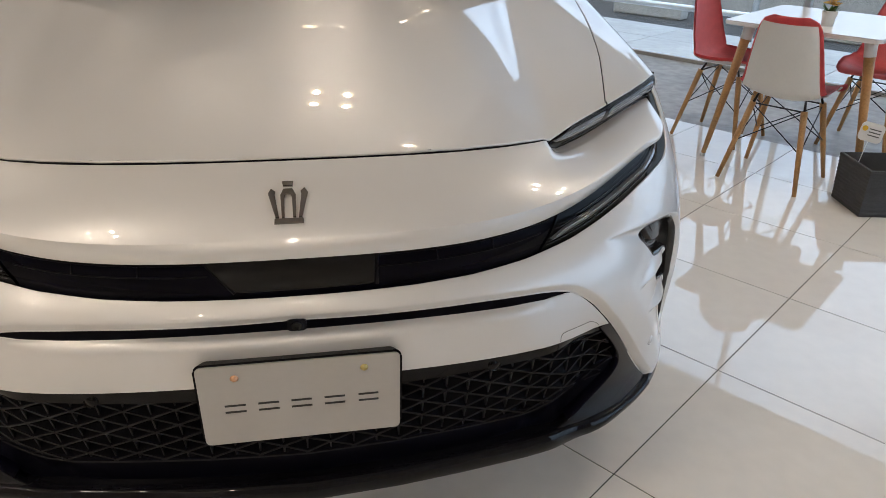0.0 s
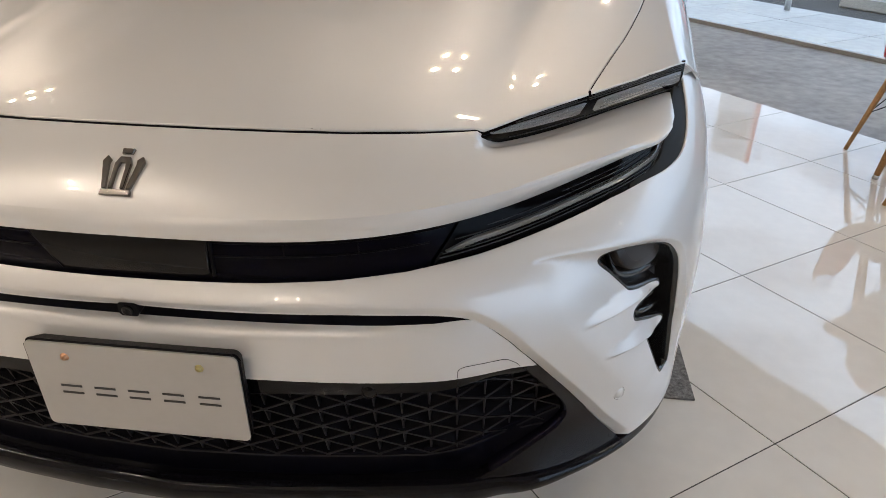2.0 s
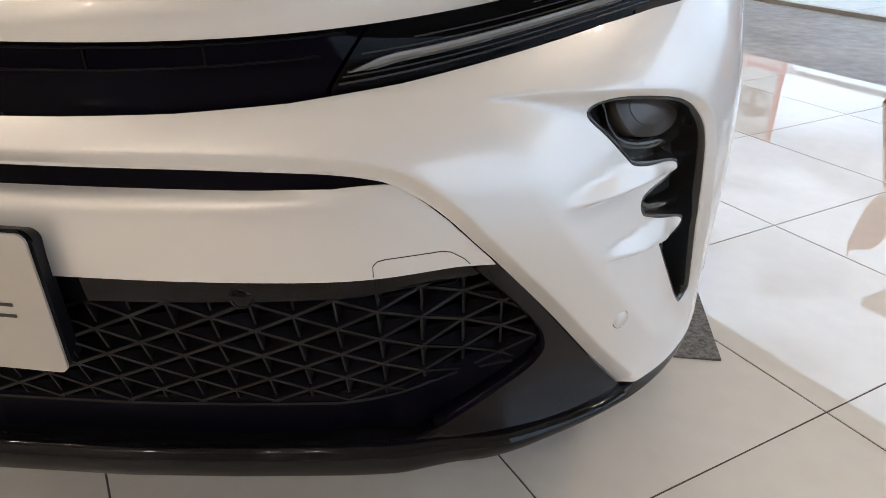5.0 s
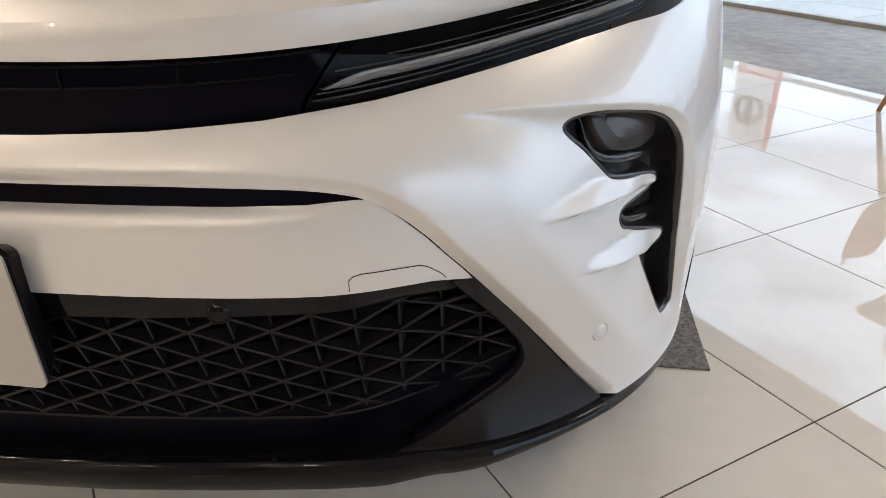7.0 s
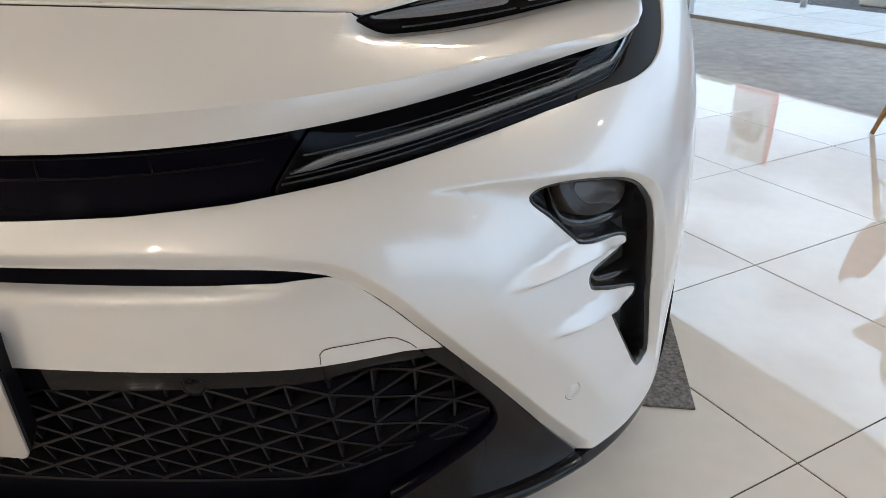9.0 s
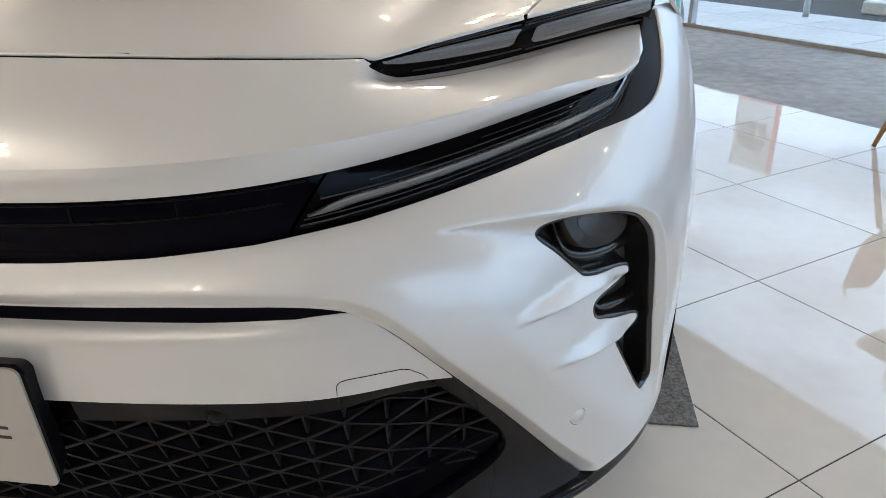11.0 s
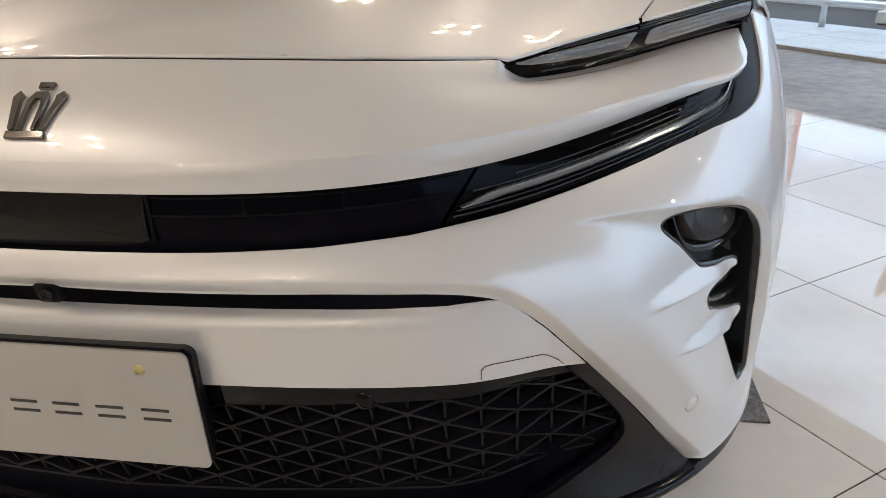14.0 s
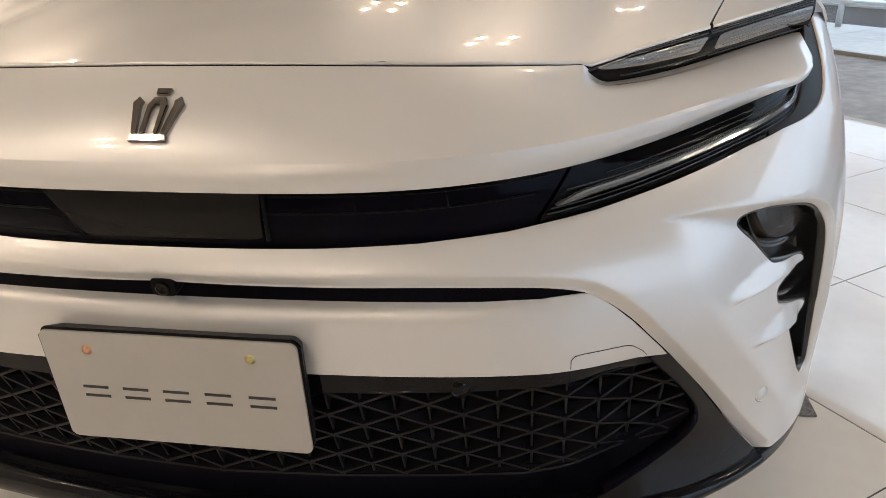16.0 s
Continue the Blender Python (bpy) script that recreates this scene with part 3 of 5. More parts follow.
# upper black strip
def strip(x, t, sink=0.010):
    ax = abs(x)
    p, q = strip_low(ax), strip_top(ax)
    r = p.lerp(q, t)
    y = r.y + sink - 0.006 * math.sin(math.pi * min(1, max(0, t)))
    if ax > 0.70:  # the end tucks in behind the bumper's corner
        k = smooth01((ax - 0.70) / 0.10)
        y += k * (shell(*A(ax, r.z), 0, False).y + 0.010 + sink - y)
    return Vector((x, y, r.z))


outline = [(0, -0.12), (0.43, -0.12), (0.432, 0.12), (0.468, 1.0), (0.47, 1.12), (0, 1.12)]
grille_strip = panel("grille_strip", strip, outline, STRIP_BLACK, car, "gloss black upper grille strip", step=0.03, mirror=True, flange=0)
outline = [(-0.090, 0.20), (-0.080, 0.17), (0.120, 0.18), (0.1265, 0.22), (0.1285, 0.96), (-0.130, 0.96)]
panel("radar_panel", lambda x, t: strip(x, t, 0.004), outline, PANEL_GREY, grille_strip, "dark grey radar panel", step=0.03, flange=0.006)
for s in (1, -1):
    bm = bmesh.new()
    for x0, x1, t in ((0.13, 0.43, 0.62), (0.13, 0.45, 0.90)):
        pts = [strip(x0 + (x1 - x0) * k / 12, t, 0.0085) for k in range(13)]
        for a, b in zip(pts, pts[1:]):
            rod(bm, a, b, 0.0013, sides=6, caps=False)
    for x in (0.235, 0.335):
        rod(bm, strip(x, 0.63, 0.008), strip(x - 0.002, 0.88, 0.008), 0.0011, sides=6)
    rod(bm, strip(0.133 if s > 0 else 0.092, 0.14, 0.006), strip(0.133, 0.96, 0.006), 0.003, sides=6)
    if s < 0:
        bmesh.ops.scale(bm, vec=(-1, 1, 1), verts=bm.verts)
    part("louvre", bm, SATIN_BLACK, grille_strip)

# lower headlamps in the strip's ends
for s in (1, -1):
    outline = [(0.434, -0.12), (0.79, -0.12), (0.818, -0.1), (0.822, 0.5), (0.818, 1.0), (0.80, 1.12), (0.474, 1.12), (0.472, 1.0), (0.437, 0.12)]
    lamp = panel("lower_headlamp", lambda x, t: strip(x, t, 0.007), outline, LAMP_BLACK, car, "long slim black daytime lamp", step=0.03, side=s, flange=0)
    tube = [strip(x, 0.34 + 0.10 * smooth01((x - 0.45) / 0.05) + 0.02 * (x - 0.5) + 0.45 * max(0.0, (x - 0.770) / 0.034) ** 2, 0.0035) for x in np.linspace(0.452, 0.803, 48)]
    bm = bmesh.new()
    rings = []
    for k, p in enumerate(tube):
        d = (tube[min(k + 1, 47)] - tube[max(k - 1, 0)]).normalized()
        up = d.cross(Vector((0, -1, 0))).normalized()
        if up.z < 0:
            up = -up
        out = up.cross(d)
        if out.y > 0:
            out = -out
        w = 0.0045 * smooth01((k + 1) / 5)
        rings.append([bm.verts.new(Vector((s * q.x, q.y, q.z))) for q in (p - up * w - out * 0.004, p - up * w + out * 0.002, p - up * 0.25 * w + out * 0.006, p + up * 0.3 * w + out * 0.0035, p + up * w + out * 0.004, p + up * w - out * 0.004)])
    for a, b in zip(rings, rings[1:]):
        for k in range(5):
            bm.faces.new((a[k], a[k + 1], b[k + 1], b[k]))
    part("light_guide", bm, LENS_GREY, lamp, "clear grey light guide", smooth=False)
    for t, x0, r in ((0.56, 0.465, 0.0010), (0.68, 0.51, 0.0009), (0.80, 0.62, 0.0006), (0.27, 0.448, 0.0009), (0.17, 0.444, 0.0012)):
        bm = bmesh.new()
        pts = [strip(x, t + (0.05 if t > 0.5 else 0.0) * (0.83 - x) + (0.3 if t > 0.3 else 0.9) * (1 - t) * max(0.0, (x - 0.770) / 0.034) ** 2, 0.0045) for x in np.linspace(x0, 0.803, 30)]
        for a, b in zip(pts, pts[1:]):
            rod(bm, (s * a.x, a.y, a.z), (s * b.x, b.y, b.z), r, sides=6, caps=False)
        bmesh.ops.remove_doubles(bm, verts=bm.verts, dist=0.0004)
        part("lens_ridge", bm, RIDGE, lamp)

    # trim that wraps from the strip's end up to the upper lamp
    def trim(a, z):
        return shell(a, z, 0.005, False)

    rim = catmull([Vector(p) for p in ((0.74, 0.7425), (0.77, 0.745), (0.80, 0.748), (0.818, 0.7515), (0.836, 0.7585), (0.849, 0.774), (0.8555, 0.800), (0.854, 0.832), (0.847, 0.872))], 5)
    outline = [A(*p) for p in rim] + [A(x, z) for x, z in ((0.832, 0.880), (0.828, 0.85), (0.822, 0.825), (0.812, 0.803), (0.806, 0.786), (0.797, 0.768), (0.78, 0.757), (0.74, 0.7475))]
    panel("lamp_trim", trim, outline, TRIM_BLACK, car, "satin black lamp surround", step=0.02, side=s, flange=0.006)


# nose between strip and hood edge, with the shelf that runs out between the lamps
def nose(x, v):
    ax = abs(x)
    e = min(ax, 0.772)
    p0, p1 = strip_top(e), nose_crease(e)
    bulge = 0.006 * (1 - smooth01((ax - 0.35) / 0.3)) + 0.005
    if v < 0.22:
        t = v / 0.22
        q = p0.lerp(p1, t) + Vector((0, -0.8, 0.1)) * 0.004 * math.sin(math.pi * min(1, max(0, t)))
    else:
        t = (v - 0.22) / 0.78
        high, low = hood_edge(min(e, 0.505)), lamp_low(max(e, 0.48))
        high.x = low.x = e

        def bow(p3):
            p2 = p1.lerp(p3, 0.45) + Vector((0, -0.64, 0.77)) * bulge
            return p1 * (1 - t) * (1 - 2 * t) + p2 * 4 * t * (1 - t) + p3 * t * (2 * t - 1)

        # the facet at the headlamp's inner tip dies out below
        mid = high.lerp(low, smooth01((ax - 0.36) / 0.26))
        edge = high.lerp(low, 1 - (1 - min(1.0, max(0.0, (ax - 0.482) / 0.036))) ** 2)
        q = bow(mid) + (edge - mid) * smooth01((t - 0.5) / 0.5) ** 2
        tray = smooth01((t - 0.80) / 0.10) * smooth01((ax - 0.484) / 0.025) * (1 - smooth01((ax - 0.58) / 0.16))
        q += Vector((0, 0.64, -0.77)) * 0.0035 * tray
    if ax > 0.772:
        w = (ax - 0.772) / 0.047
        tip = Vector((0.819, 0.488, 0.823)).lerp(lamp_low(0.819) + Vector((0, -0.004, -0.001)), smooth01((v - 0.45) / 0.5))
        k = 1 - math.sqrt(max(0.0, 1 - min(1, w) ** 2))
        q = q + Vector((0, 0.8 * (ax - 0.772), 0.1 * (ax - 0.772)))
        q = q.lerp(tip, k)
    return Vector((math.copysign(ax, x) if x else 0, q.y, q.z))


def nose_upper(x, v):
    return nose(x, max(v, 0.2201))


def nose_lower(x, v):
    return nose(x, min(v, 0.2199))


ends = [(0.8165, 0.40), (0.8185, 0.55), (0.8187, 0.70), (0.8187, 0.90), (0.8185, 0.996)]
outline = [(x, 0.222) for x in np.linspace(0, 0.810, 22)] + ends + [(x, 0.996) for x in np.linspace(0.80, 0.49, 14)] + [(0.486, 0.992), (0.476, 0.987)] + [(x, 0.985) for x in (0.4, 0.3, 0.2, 0.1, 0)]
nose_panel = panel("nose_panel", nose_upper, outline, PAINT, car, "pearl white nose panel", step=0.014, mirror=True, flange=0.008, extra=[(0.43 + 0.004 * i, 0.60 + 0.02 * j) for i in range(28) for j in range(20)])
outline = [(x, 0.0) for x in np.linspace(0, 0.795, 22)] + [(0.810, 0.10), (0.811, 0.216)] + [(x, 0.218) for x in np.linspace(0.80, 0, 22)]
panel("nose_underside", nose_lower, outline, PAINT, nose_panel, "pearl white lower edge of the nose", step=0.02, mirror=True, flange=0.006)


# hood and fenders
def hood(x, y):
    return Vector((x, y, hood_z(x, y)))


def hood_cut(y):
    return table((0.43, 0.70, 0.92, 1.25, 1.4), (0.660, 0.746, 0.800, 0.865, 0.89), y)


outline = [(x, hood_edge(x).y + 0.007) for x in (0, 0.1, 0.2, 0.3, 0.4, 0.45)] + [(0.475, hood_edge(0.475).y + 0.006)] + [(x, lamp_top(x).y + 0.002) for x in (0.492, 0.51, 0.53, 0.555, 0.58, 0.62, 0.6572)]
outline += [(hood_cut(y) - 0.003, y) for y in (0.43, 0.55, 0.665, 0.75, 0.87, 1.0, 1.1, 1.19)] + [(0.6, 1.25), (0.3, 1.32), (0, 1.34)]
panel("hood", hood, outline, PAINT, car, "pearl white hood", step=0.02, mirror=True, flange=0.0045)
bm = bmesh.new()
seal = [hood_edge(x) + Vector((0, 0.0045, -0.0052)) for x in np.linspace(-0.487, 0.487, 61)]
for a, b in zip(seal, seal[1:]):
    rod(bm, a, b, 0.0042, sides=8, caps=False)
bmesh.ops.remove_doubles(bm, verts=bm.verts, dist=0.0004)
part("hood_seal", bm, DARK_CORE, car, "black rubber seal along the hood's edge")
for s in (1, -1):
    outline = [(hood_cut(y) + 0.003, y) for y in (1.19, 1.0, 0.87, 0.75, 0.665, 0.55, 0.43)] + [(x, lamp_top(x).y + 0.002) for x in (0.6632, 0.69, 0.74, 0.79, 0.83, 0.846)]
    outline += [(x, y) for x, y in ((0.856, 0.607), (0.869, 0.622), (0.884, 0.648), (0.897, 0.685), (0.909, 0.73), (0.920, 0.79), (0.934, 0.9), (0.944, 1.05), (0.95, 1.19))]
    bm = bmesh.new()
    seam = [hood(hood_cut(y), y) - Vector((0, 0, 0.009)) for y in np.linspace(0.455, 1.19, 24)]
    for a, b in zip(seam, seam[1:]):
        rod(bm, (s * a.x, a.y, a.z), (s * b.x, b.y, b.z), 0.0048, sides=8, caps=False)
    bmesh.ops.remove_doubles(bm, verts=bm.verts, dist=0.0005)
    part("hood_side_seal", bm, DARK_CORE, car, "black seal between hood and fender")
    panel("fender", hood, outline, PAINT, car, "pearl white front fender", step=0.009, side=s, flange=0.0045)

# upper headlamps
for s in (1, -1):
    def upper(x, t, sink=0.004):
        p, q = lamp_low(x), lamp_top(x)
        r = p.lerp(q, t)
        return Vector((x, r.y + sink * 0.7 - 0.010 * math.sin(math.pi * min(1, max(0, t))), r.z - sink * 0.7 + 0.004 * math.sin(math.pi * min(1, max(0, t)))))

    outline = [(0.4865, 0.48), (0.488, 0.28), (0.494, 0.08), (0.506, -0.05), (0.53, -0.08), (0.60, -0.08), (0.828, -0.08), (0.839, 0.5), (0.844, 1.08), (0.80, 1.06), (0.70, 1.06), (0.52, 1.05), (0.503, 1.0), (0.491, 0.8)]
    lamp = panel("upper_headlamp", upper, outline, LAMP_BLACK, car, "slim black upper headlamp", step=0.03, side=s, flange=0.006)
    def fluted(x, t):
        return upper(x, t, 0.0015 - 0.0035 * math.sin(math.pi * min(1.0, max(0.0, (t - 0.22) / 0.52))))

    first = [(0.504, 0.52), (0.507, 0.44), (0.520, 0.37), (0.56, 0.31), (0.640, 0.26), (0.646, 0.29), (0.656, 0.62), (0.651, 0.67), (0.60, 0.71), (0.54, 0.74), (0.514, 0.66)]
    second = [(0.669, 0.27), (0.672, 0.22), (0.69, 0.20), (0.826, 0.26), (0.833, 0.30), (0.834, 0.66), (0.826, 0.69), (0.75, 0.62), (0.684, 0.58), (0.677, 0.52)]
    for outline in (first, second):
        panel("light_block", fluted, outline, LENS_CLEAR, lamp, "clear grey lens block", step=0.0125, side=s, flange=0.008)
    for t0, t1, x0, x1 in ((0.45, 0.32, 0.515, 0.645), (0.55, 0.43, 0.512, 0.648), (0.64, 0.56, 0.522, 0.650), (0.28, 0.33, 0.682, 0.830), (0.40, 0.45, 0.684, 0.830), (0.52, 0.57, 0.686, 0.830)):
        bm = bmesh.new()
        pts = [fluted(x, t0 + (t1 - t0) * k / 13) for k, x in enumerate(np.linspace(x0, x1, 14))]
        for a, b in zip(pts, pts[1:]):
            rod(bm, (s * a.x, a.y, a.z), (s * b.x, b.y, b.z), 0.0010, sides=6, caps=False)
        bmesh.ops.remove_doubles(bm, verts=bm.verts, dist=0.0006)
        part("lens_ridge", bm, LENS_CLEAR, lamp)
    for t, x0, x1 in ((0.78, 0.66, 0.836), (0.86, 0.66, 0.836), (0.93, 0.67, 0.838), (0.10, 0.66, 0.836), (0.82, 0.54, 0.655), (0.90, 0.55, 0.64), (0.14, 0.53, 0.655)):
        bm = bmesh.new()
        pts = [upper(x, t, 0.0015) for x in np.linspace(x0, x1, 16)]
        for a, b in zip(pts, pts[1:]):
            rod(bm, (s * a.x, a.y, a.z), (s * b.x, b.y, b.z), 0.0013, sides=6, caps=False)
        bmesh.ops.remove_doubles(bm, verts=bm.verts, dist=0.0006)
        part("lens_ridge", bm, RIDGE, lamp)


# fangs: black corners below the cheeks, and the lip
def fang_surface(a, z):
    return shell(a, z, 0.0165 - 0.0045 * smooth01((0.33 - z) / 0.06) + 0.8 * max(0.0, 0.268 - z), False)


for s in (1, -1):
    outline = [A(fang(z).x, z) for z in (0.514, 0.48, 0.44, 0.40, 0.36, 0.32, 0.285)]
    outline += [A(x, z) for x, z in ((0.776, 0.272), (0.768, 0.262), (0.745, 0.256), (0.70, 0.249), (0.62, 0.240), (0.54, 0.232), (0.49, 0.228))]
    inner = catmull([Vector(p) for p in ((0.500, 0.262), (0.558, 0.291), (0.617, 0.326), (0.651, 0.349), (0.666, 0.368), (0.668, 0.384), (0.662, 0.405), (0.647, 0.430), (0.623, 0.464), (0.586, 0.510))], 4)
    outline += [A(*p) for p in inner]
    bumper_fang = panel("bumper_fang", fang_surface, outline[::-1], FANG_BLACK, car, "gloss black bumper corner", step=0.012, side=s, flange=0.025)
    bm = bmesh.new()
    rows = []
    for p in inner[3:]:
        q = Vector(A(*p))
        c = fang_surface(q.x, q.y)
        d = Vector((-0.8, 0.0, 0.25)) if p.y > 0.36 else Vector((-0.55, 0.0, 0.65))
        rows.append([bm.verts.new((s * v.x, v.y, v.z)) for v in (c + Vector((0, 0.001, 0)), c + d * 0.003 + Vector((0, -0.0012, 0)), c + d * 0.011 + Vector((0, 0.003, 0)), c + d * 0.016 + Vector((0, 0.012, 0)), c + d * 0.018 + Vector((0, 0.05, 0)))])
    for a, b in zip(rows, rows[1:]):
        for k in range(4):
            bm.faces.new((a[k], a[k + 1], b[k + 1], b[k]))
    part("grille_frame", bm, STRIP_BLACK, bumper_fang, "deep black frame beside the lattice")
    outline = [(a, z) for a, z in ((0.690, 0.2775), (0.8, 0.2765), (0.9, 0.276), (1.0, 0.276), (1.14, 0.276), (1.14, 0.256), (1.0, 0.258), (0.9, 0.260), (0.8, 0.262), (0.72, 0.263), (0.690, 0.263))]
    panel("side_skirt", lambda a, z: shell(a, z, 0.002 + 0.014 * max(0.0, (0.268 - z) / 0.02) ** 2, False), outline[::-1], FANG_BLACK, car, "gloss black lower edge", step=0.012, side=s, flange=0.02)


def lip_y(x):
    return table((0, 0.17, 0.30, 0.43, 0.50, 0.56), (0.045, 0.056, 0.072, 0.092, 0.106, 0.128), abs(x))


bm = bmesh.new()
rows = []
for x in np.linspace(-0.771, 0.771, 105):
    ax = abs(x)
    w = smooth01((ax - 0.48) / 0.20)
    y = lip_y(x) if ax < 0.48 else lip_y(x) + w * (shell(*A(ax, 0.268), 0, False).y + 0.005 - lip_y(x))
    end = smooth01((ax - 0.46) / 0.31)
    turn = math.copysign(0.68 * end, x)
    low, tall, thick = 0.222 + 0.040 * end, 1 - 0.68 * end, 1 - 0.25 * end
    rows.append([bm.verts.new((x - dy * thick * math.sin(turn), y + dy * thick * math.cos(turn), low + tall * z)) for dy, z in ((0.05, 0.050), (0.006, 0.047), (0.001, 0.043), (-0.005, 0.030), (-0.005, 0.012), (0.004, 0.002), (0.10, -0.004))])
for a, b in zip(rows, rows[1:]):
    for k in range(6):
        bm.faces.new((a[k], a[k + 1], b[k + 1], b[k]))
part("front_lip", bm, LIP_BLACK, car, "gloss black front lip")

# lower grille: gloss upper edge, lattice, dark back and apron
def inner_fang_x(z):
    return table((0.26, 0.268, 0.300, 0.335, 0.362, 0.385, 0.405, 0.455, 0.508, 0.53), (0.49, 0.500, 0.56, 0.615, 0.652, 0.660, 0.655, 0.623, 0.583, 0.57), z)


FANG_SIDE = [(z, fang_surface(*A(inner_fang_x(z), z)).y) for z in np.linspace(0.262, 0.53, 28)]


def grille_face(x, z):
    """The lattice's face: under the panel's lower edge, its ends drawn back to the fangs."""
    ax = abs(x)
    p = lower_panel(min(ax, 0.60), panel_low(ax).z)
    bot = lip_y(ax) + 0.02
    t = (p.z - z) / (p.z - 0.265)
    y = p.y + 0.006 + (bot - p.y) * smooth01(t) * 0.9
    xf = inner_fang_x(z)
    w = smooth01((ax - xf + 0.14) / 0.14) * smooth01(t / 0.2)
    y += w * max(0.0, table([r[0] for r in FANG_SIDE], [r[1] for r in FANG_SIDE], z) + 0.006 - y)
    return Vector((x, y, z))


lower_grille = panel("lower_grille", lambda x, z: grille_face(x, z) + Vector((0, 0.045, 0)), [(0, 0.255), (0.49, 0.255), (0.55, 0.30), (0.67, 0.36), (0.67, 0.42), (0.60, 0.53), (0, 0.54)], DARK_CORE, car, "black lower grille", step=0.04, mirror=True, flange=0)
outline = [(x, panel_low(x).z - 0.003) for x in (0, 0.1, 0.2, 0.3, 0.4, 0.5, 0.57)] + [(0.586, 0.505), (0.578, 0.499), (0.48, 0.494), (0.3, 0.493), (0.1, 0.492), (0, 0.492)]
panel("grille_upper_edge", grille_face, outline[::-1], GLOSS_BLACK, lower_grille, "gloss black upper edge", step=0.02, mirror=True, flange=0.02)
outline = [(0, 0.324), (0.30, 0.327), (0.46, 0.335), (0.56, 0.358), (0.635, 0.385), (0.655, 0.378), (0.640, 0.352), (0.607, 0.330), (0.55, 0.296), (0.50, 0.266), (0, 0.262)]
panel("grille_apron", lambda x, z: grille_face(x, z) + Vector((0, 0.012, 0)), outline[::-1], DARK_CORE, lower_grille, "black apron under the lattice", step=0.03, mirror=True, flange=0.02)
bm = bmesh.new()


def bar(p, q, half, depth, bm):
    d = (q - p).normalized()
    up = Vector((0, -1, 0)).cross(d).normalized()
    rows = []
    for c in (p, q):
        rows.append([bm.verts.new(c + o) for o in (up * half + Vector((0, depth, 0)), up * half * 0.8, -up * half * 0.8, -up * half + Vector((0, depth, 0)))])
    for k in range(3):
        bm.faces.new((rows[0][k], rows[0][k + 1], rows[1][k + 1], rows[1][k]))


DX, DZ = 0.0432, 0.0200
facets = bmesh.new()
for j in range(-2, 9):
    for i in range(-16, 17):
        if (i + j) % 2:
            continue
        x, z = i * DX, 0.485 - j * DZ

        def node(x, z, back=0.0):
            return grille_face(x, z) + Vector((0, 0.0105 + back, 0))

        def ok(x, z):
            return abs(x) < inner_fang_x(z) - 0.004 and 0.322 + 0.16 * max(0, abs(x) - 0.42) < z < 0.508
        if not ok(x, z):
            continue
        for dx, dz, h, back in ((DX, -DZ, 0.0022, 0.0), (-DX, -DZ, 0.0022, 0.0), (0, -2 * DZ, 0.0018, 0.006)):
            reach = 1.0
            while reach > 0.1 and not ok(x + dx * reach, z + dz * reach):
                reach -= 0.1
            if reach > 0.1:
                bar(node(x, z), node(x + dx * reach, z + dz * reach, back * reach), h, 0.022, bm)
        for dx, dz in ((DX, DZ), (-DX, DZ)):
            if not ok(x + dx, z + dz):
                reach = 0.9
                while reach > 0.1 and not ok(x + dx * reach, z + dz * reach):
                    reach -= 0.1
                if reach > 0.1:
                    bar(node(x, z), node(x + dx * reach, z + dz * reach), 0.0022, 0.022, bm)
        if ok(x + DX, z - DZ):  # the bars that run down to the right widen into a wedge
            a, b, c = node(x, z), node(x + DX, z - DZ), node(x + DX - 0.004, z - DZ + 0.0085, 0.010)
            bm.faces.new([bm.verts.new(v) for v in (a, b, c)])
        # sloping facet under every node, its shade put into the colour
        if ok(x + DX, z - DZ) and ok(x - DX, z - DZ):
            a, b, c = node(x, z - 2 * DZ), node(x + DX, z - DZ), node(x - DX, z - DZ)
            m = node(x, z - DZ * 1.15, 0.018)
            if ok(x, z - 2 * DZ):
                vs = [facets.verts.new(v) for v in (a, b, m, c)]
                facets.faces.new((vs[0], vs[1], vs[2]))
                facets.faces.new((vs[0], vs[2], vs[3]))
for x0 in np.arange(-0.62, 0.62, 0.02):
    ends = []
    for x in (x0, x0 + 0.0202):
        z = 0.320 + 0.16 * max(0, abs(x) - 0.42)
        ends.append(grille_face(x, z) + Vector((0, 0.010, 0)))
    bar(ends[0], ends[1], 0.0024, 0.022, bm)
part("shaded_facets", facets, FACET_SHADED, lower_grille, "sloping facets of the lattice, shade put into their colour", smooth=False)
part("lattice", bm, LATTICE_BLACK, lower_grille, "satin black lattice of slim triangles", smooth=False)

# plate with its holder
plate = tagged(new("plate"), "", "")
plate.parent = car
plate["label"] = "silver white display plate"


def rounded(w, h, r, n=6):
    out = []
    for cx, cz, a0 in ((w / 2 - r, h / 2 - r, 0), (-w / 2 + r, h / 2 - r, 90), (-w / 2 + r, -h / 2 + r, 180), (w / 2 - r, -h / 2 + r, 270)):
        out += [(cx + r * math.cos(radians(a0 + 90 * k / n)), cz + r * math.sin(radians(a0 + 90 * k / n))) for k in range(n + 1)]
    return out


def slab(points, y0, y1, bm=None):
    """A flat piece with its outline in x and z, from y0 (front) to y1."""
    bm = bm or bmesh.new()
    f = [bm.verts.new((x, y0, z)) for x, z in points]
    b = [bm.verts.new((x, y1, z)) for x, z in points]
    bm.faces.new(f[::-1])
    bm.faces.new(b)
    for k in range(len(points)):
        n = (k + 1) % len(points)
        bm.faces.new((f[k], f[n], b[n], b[k]))
    return bm


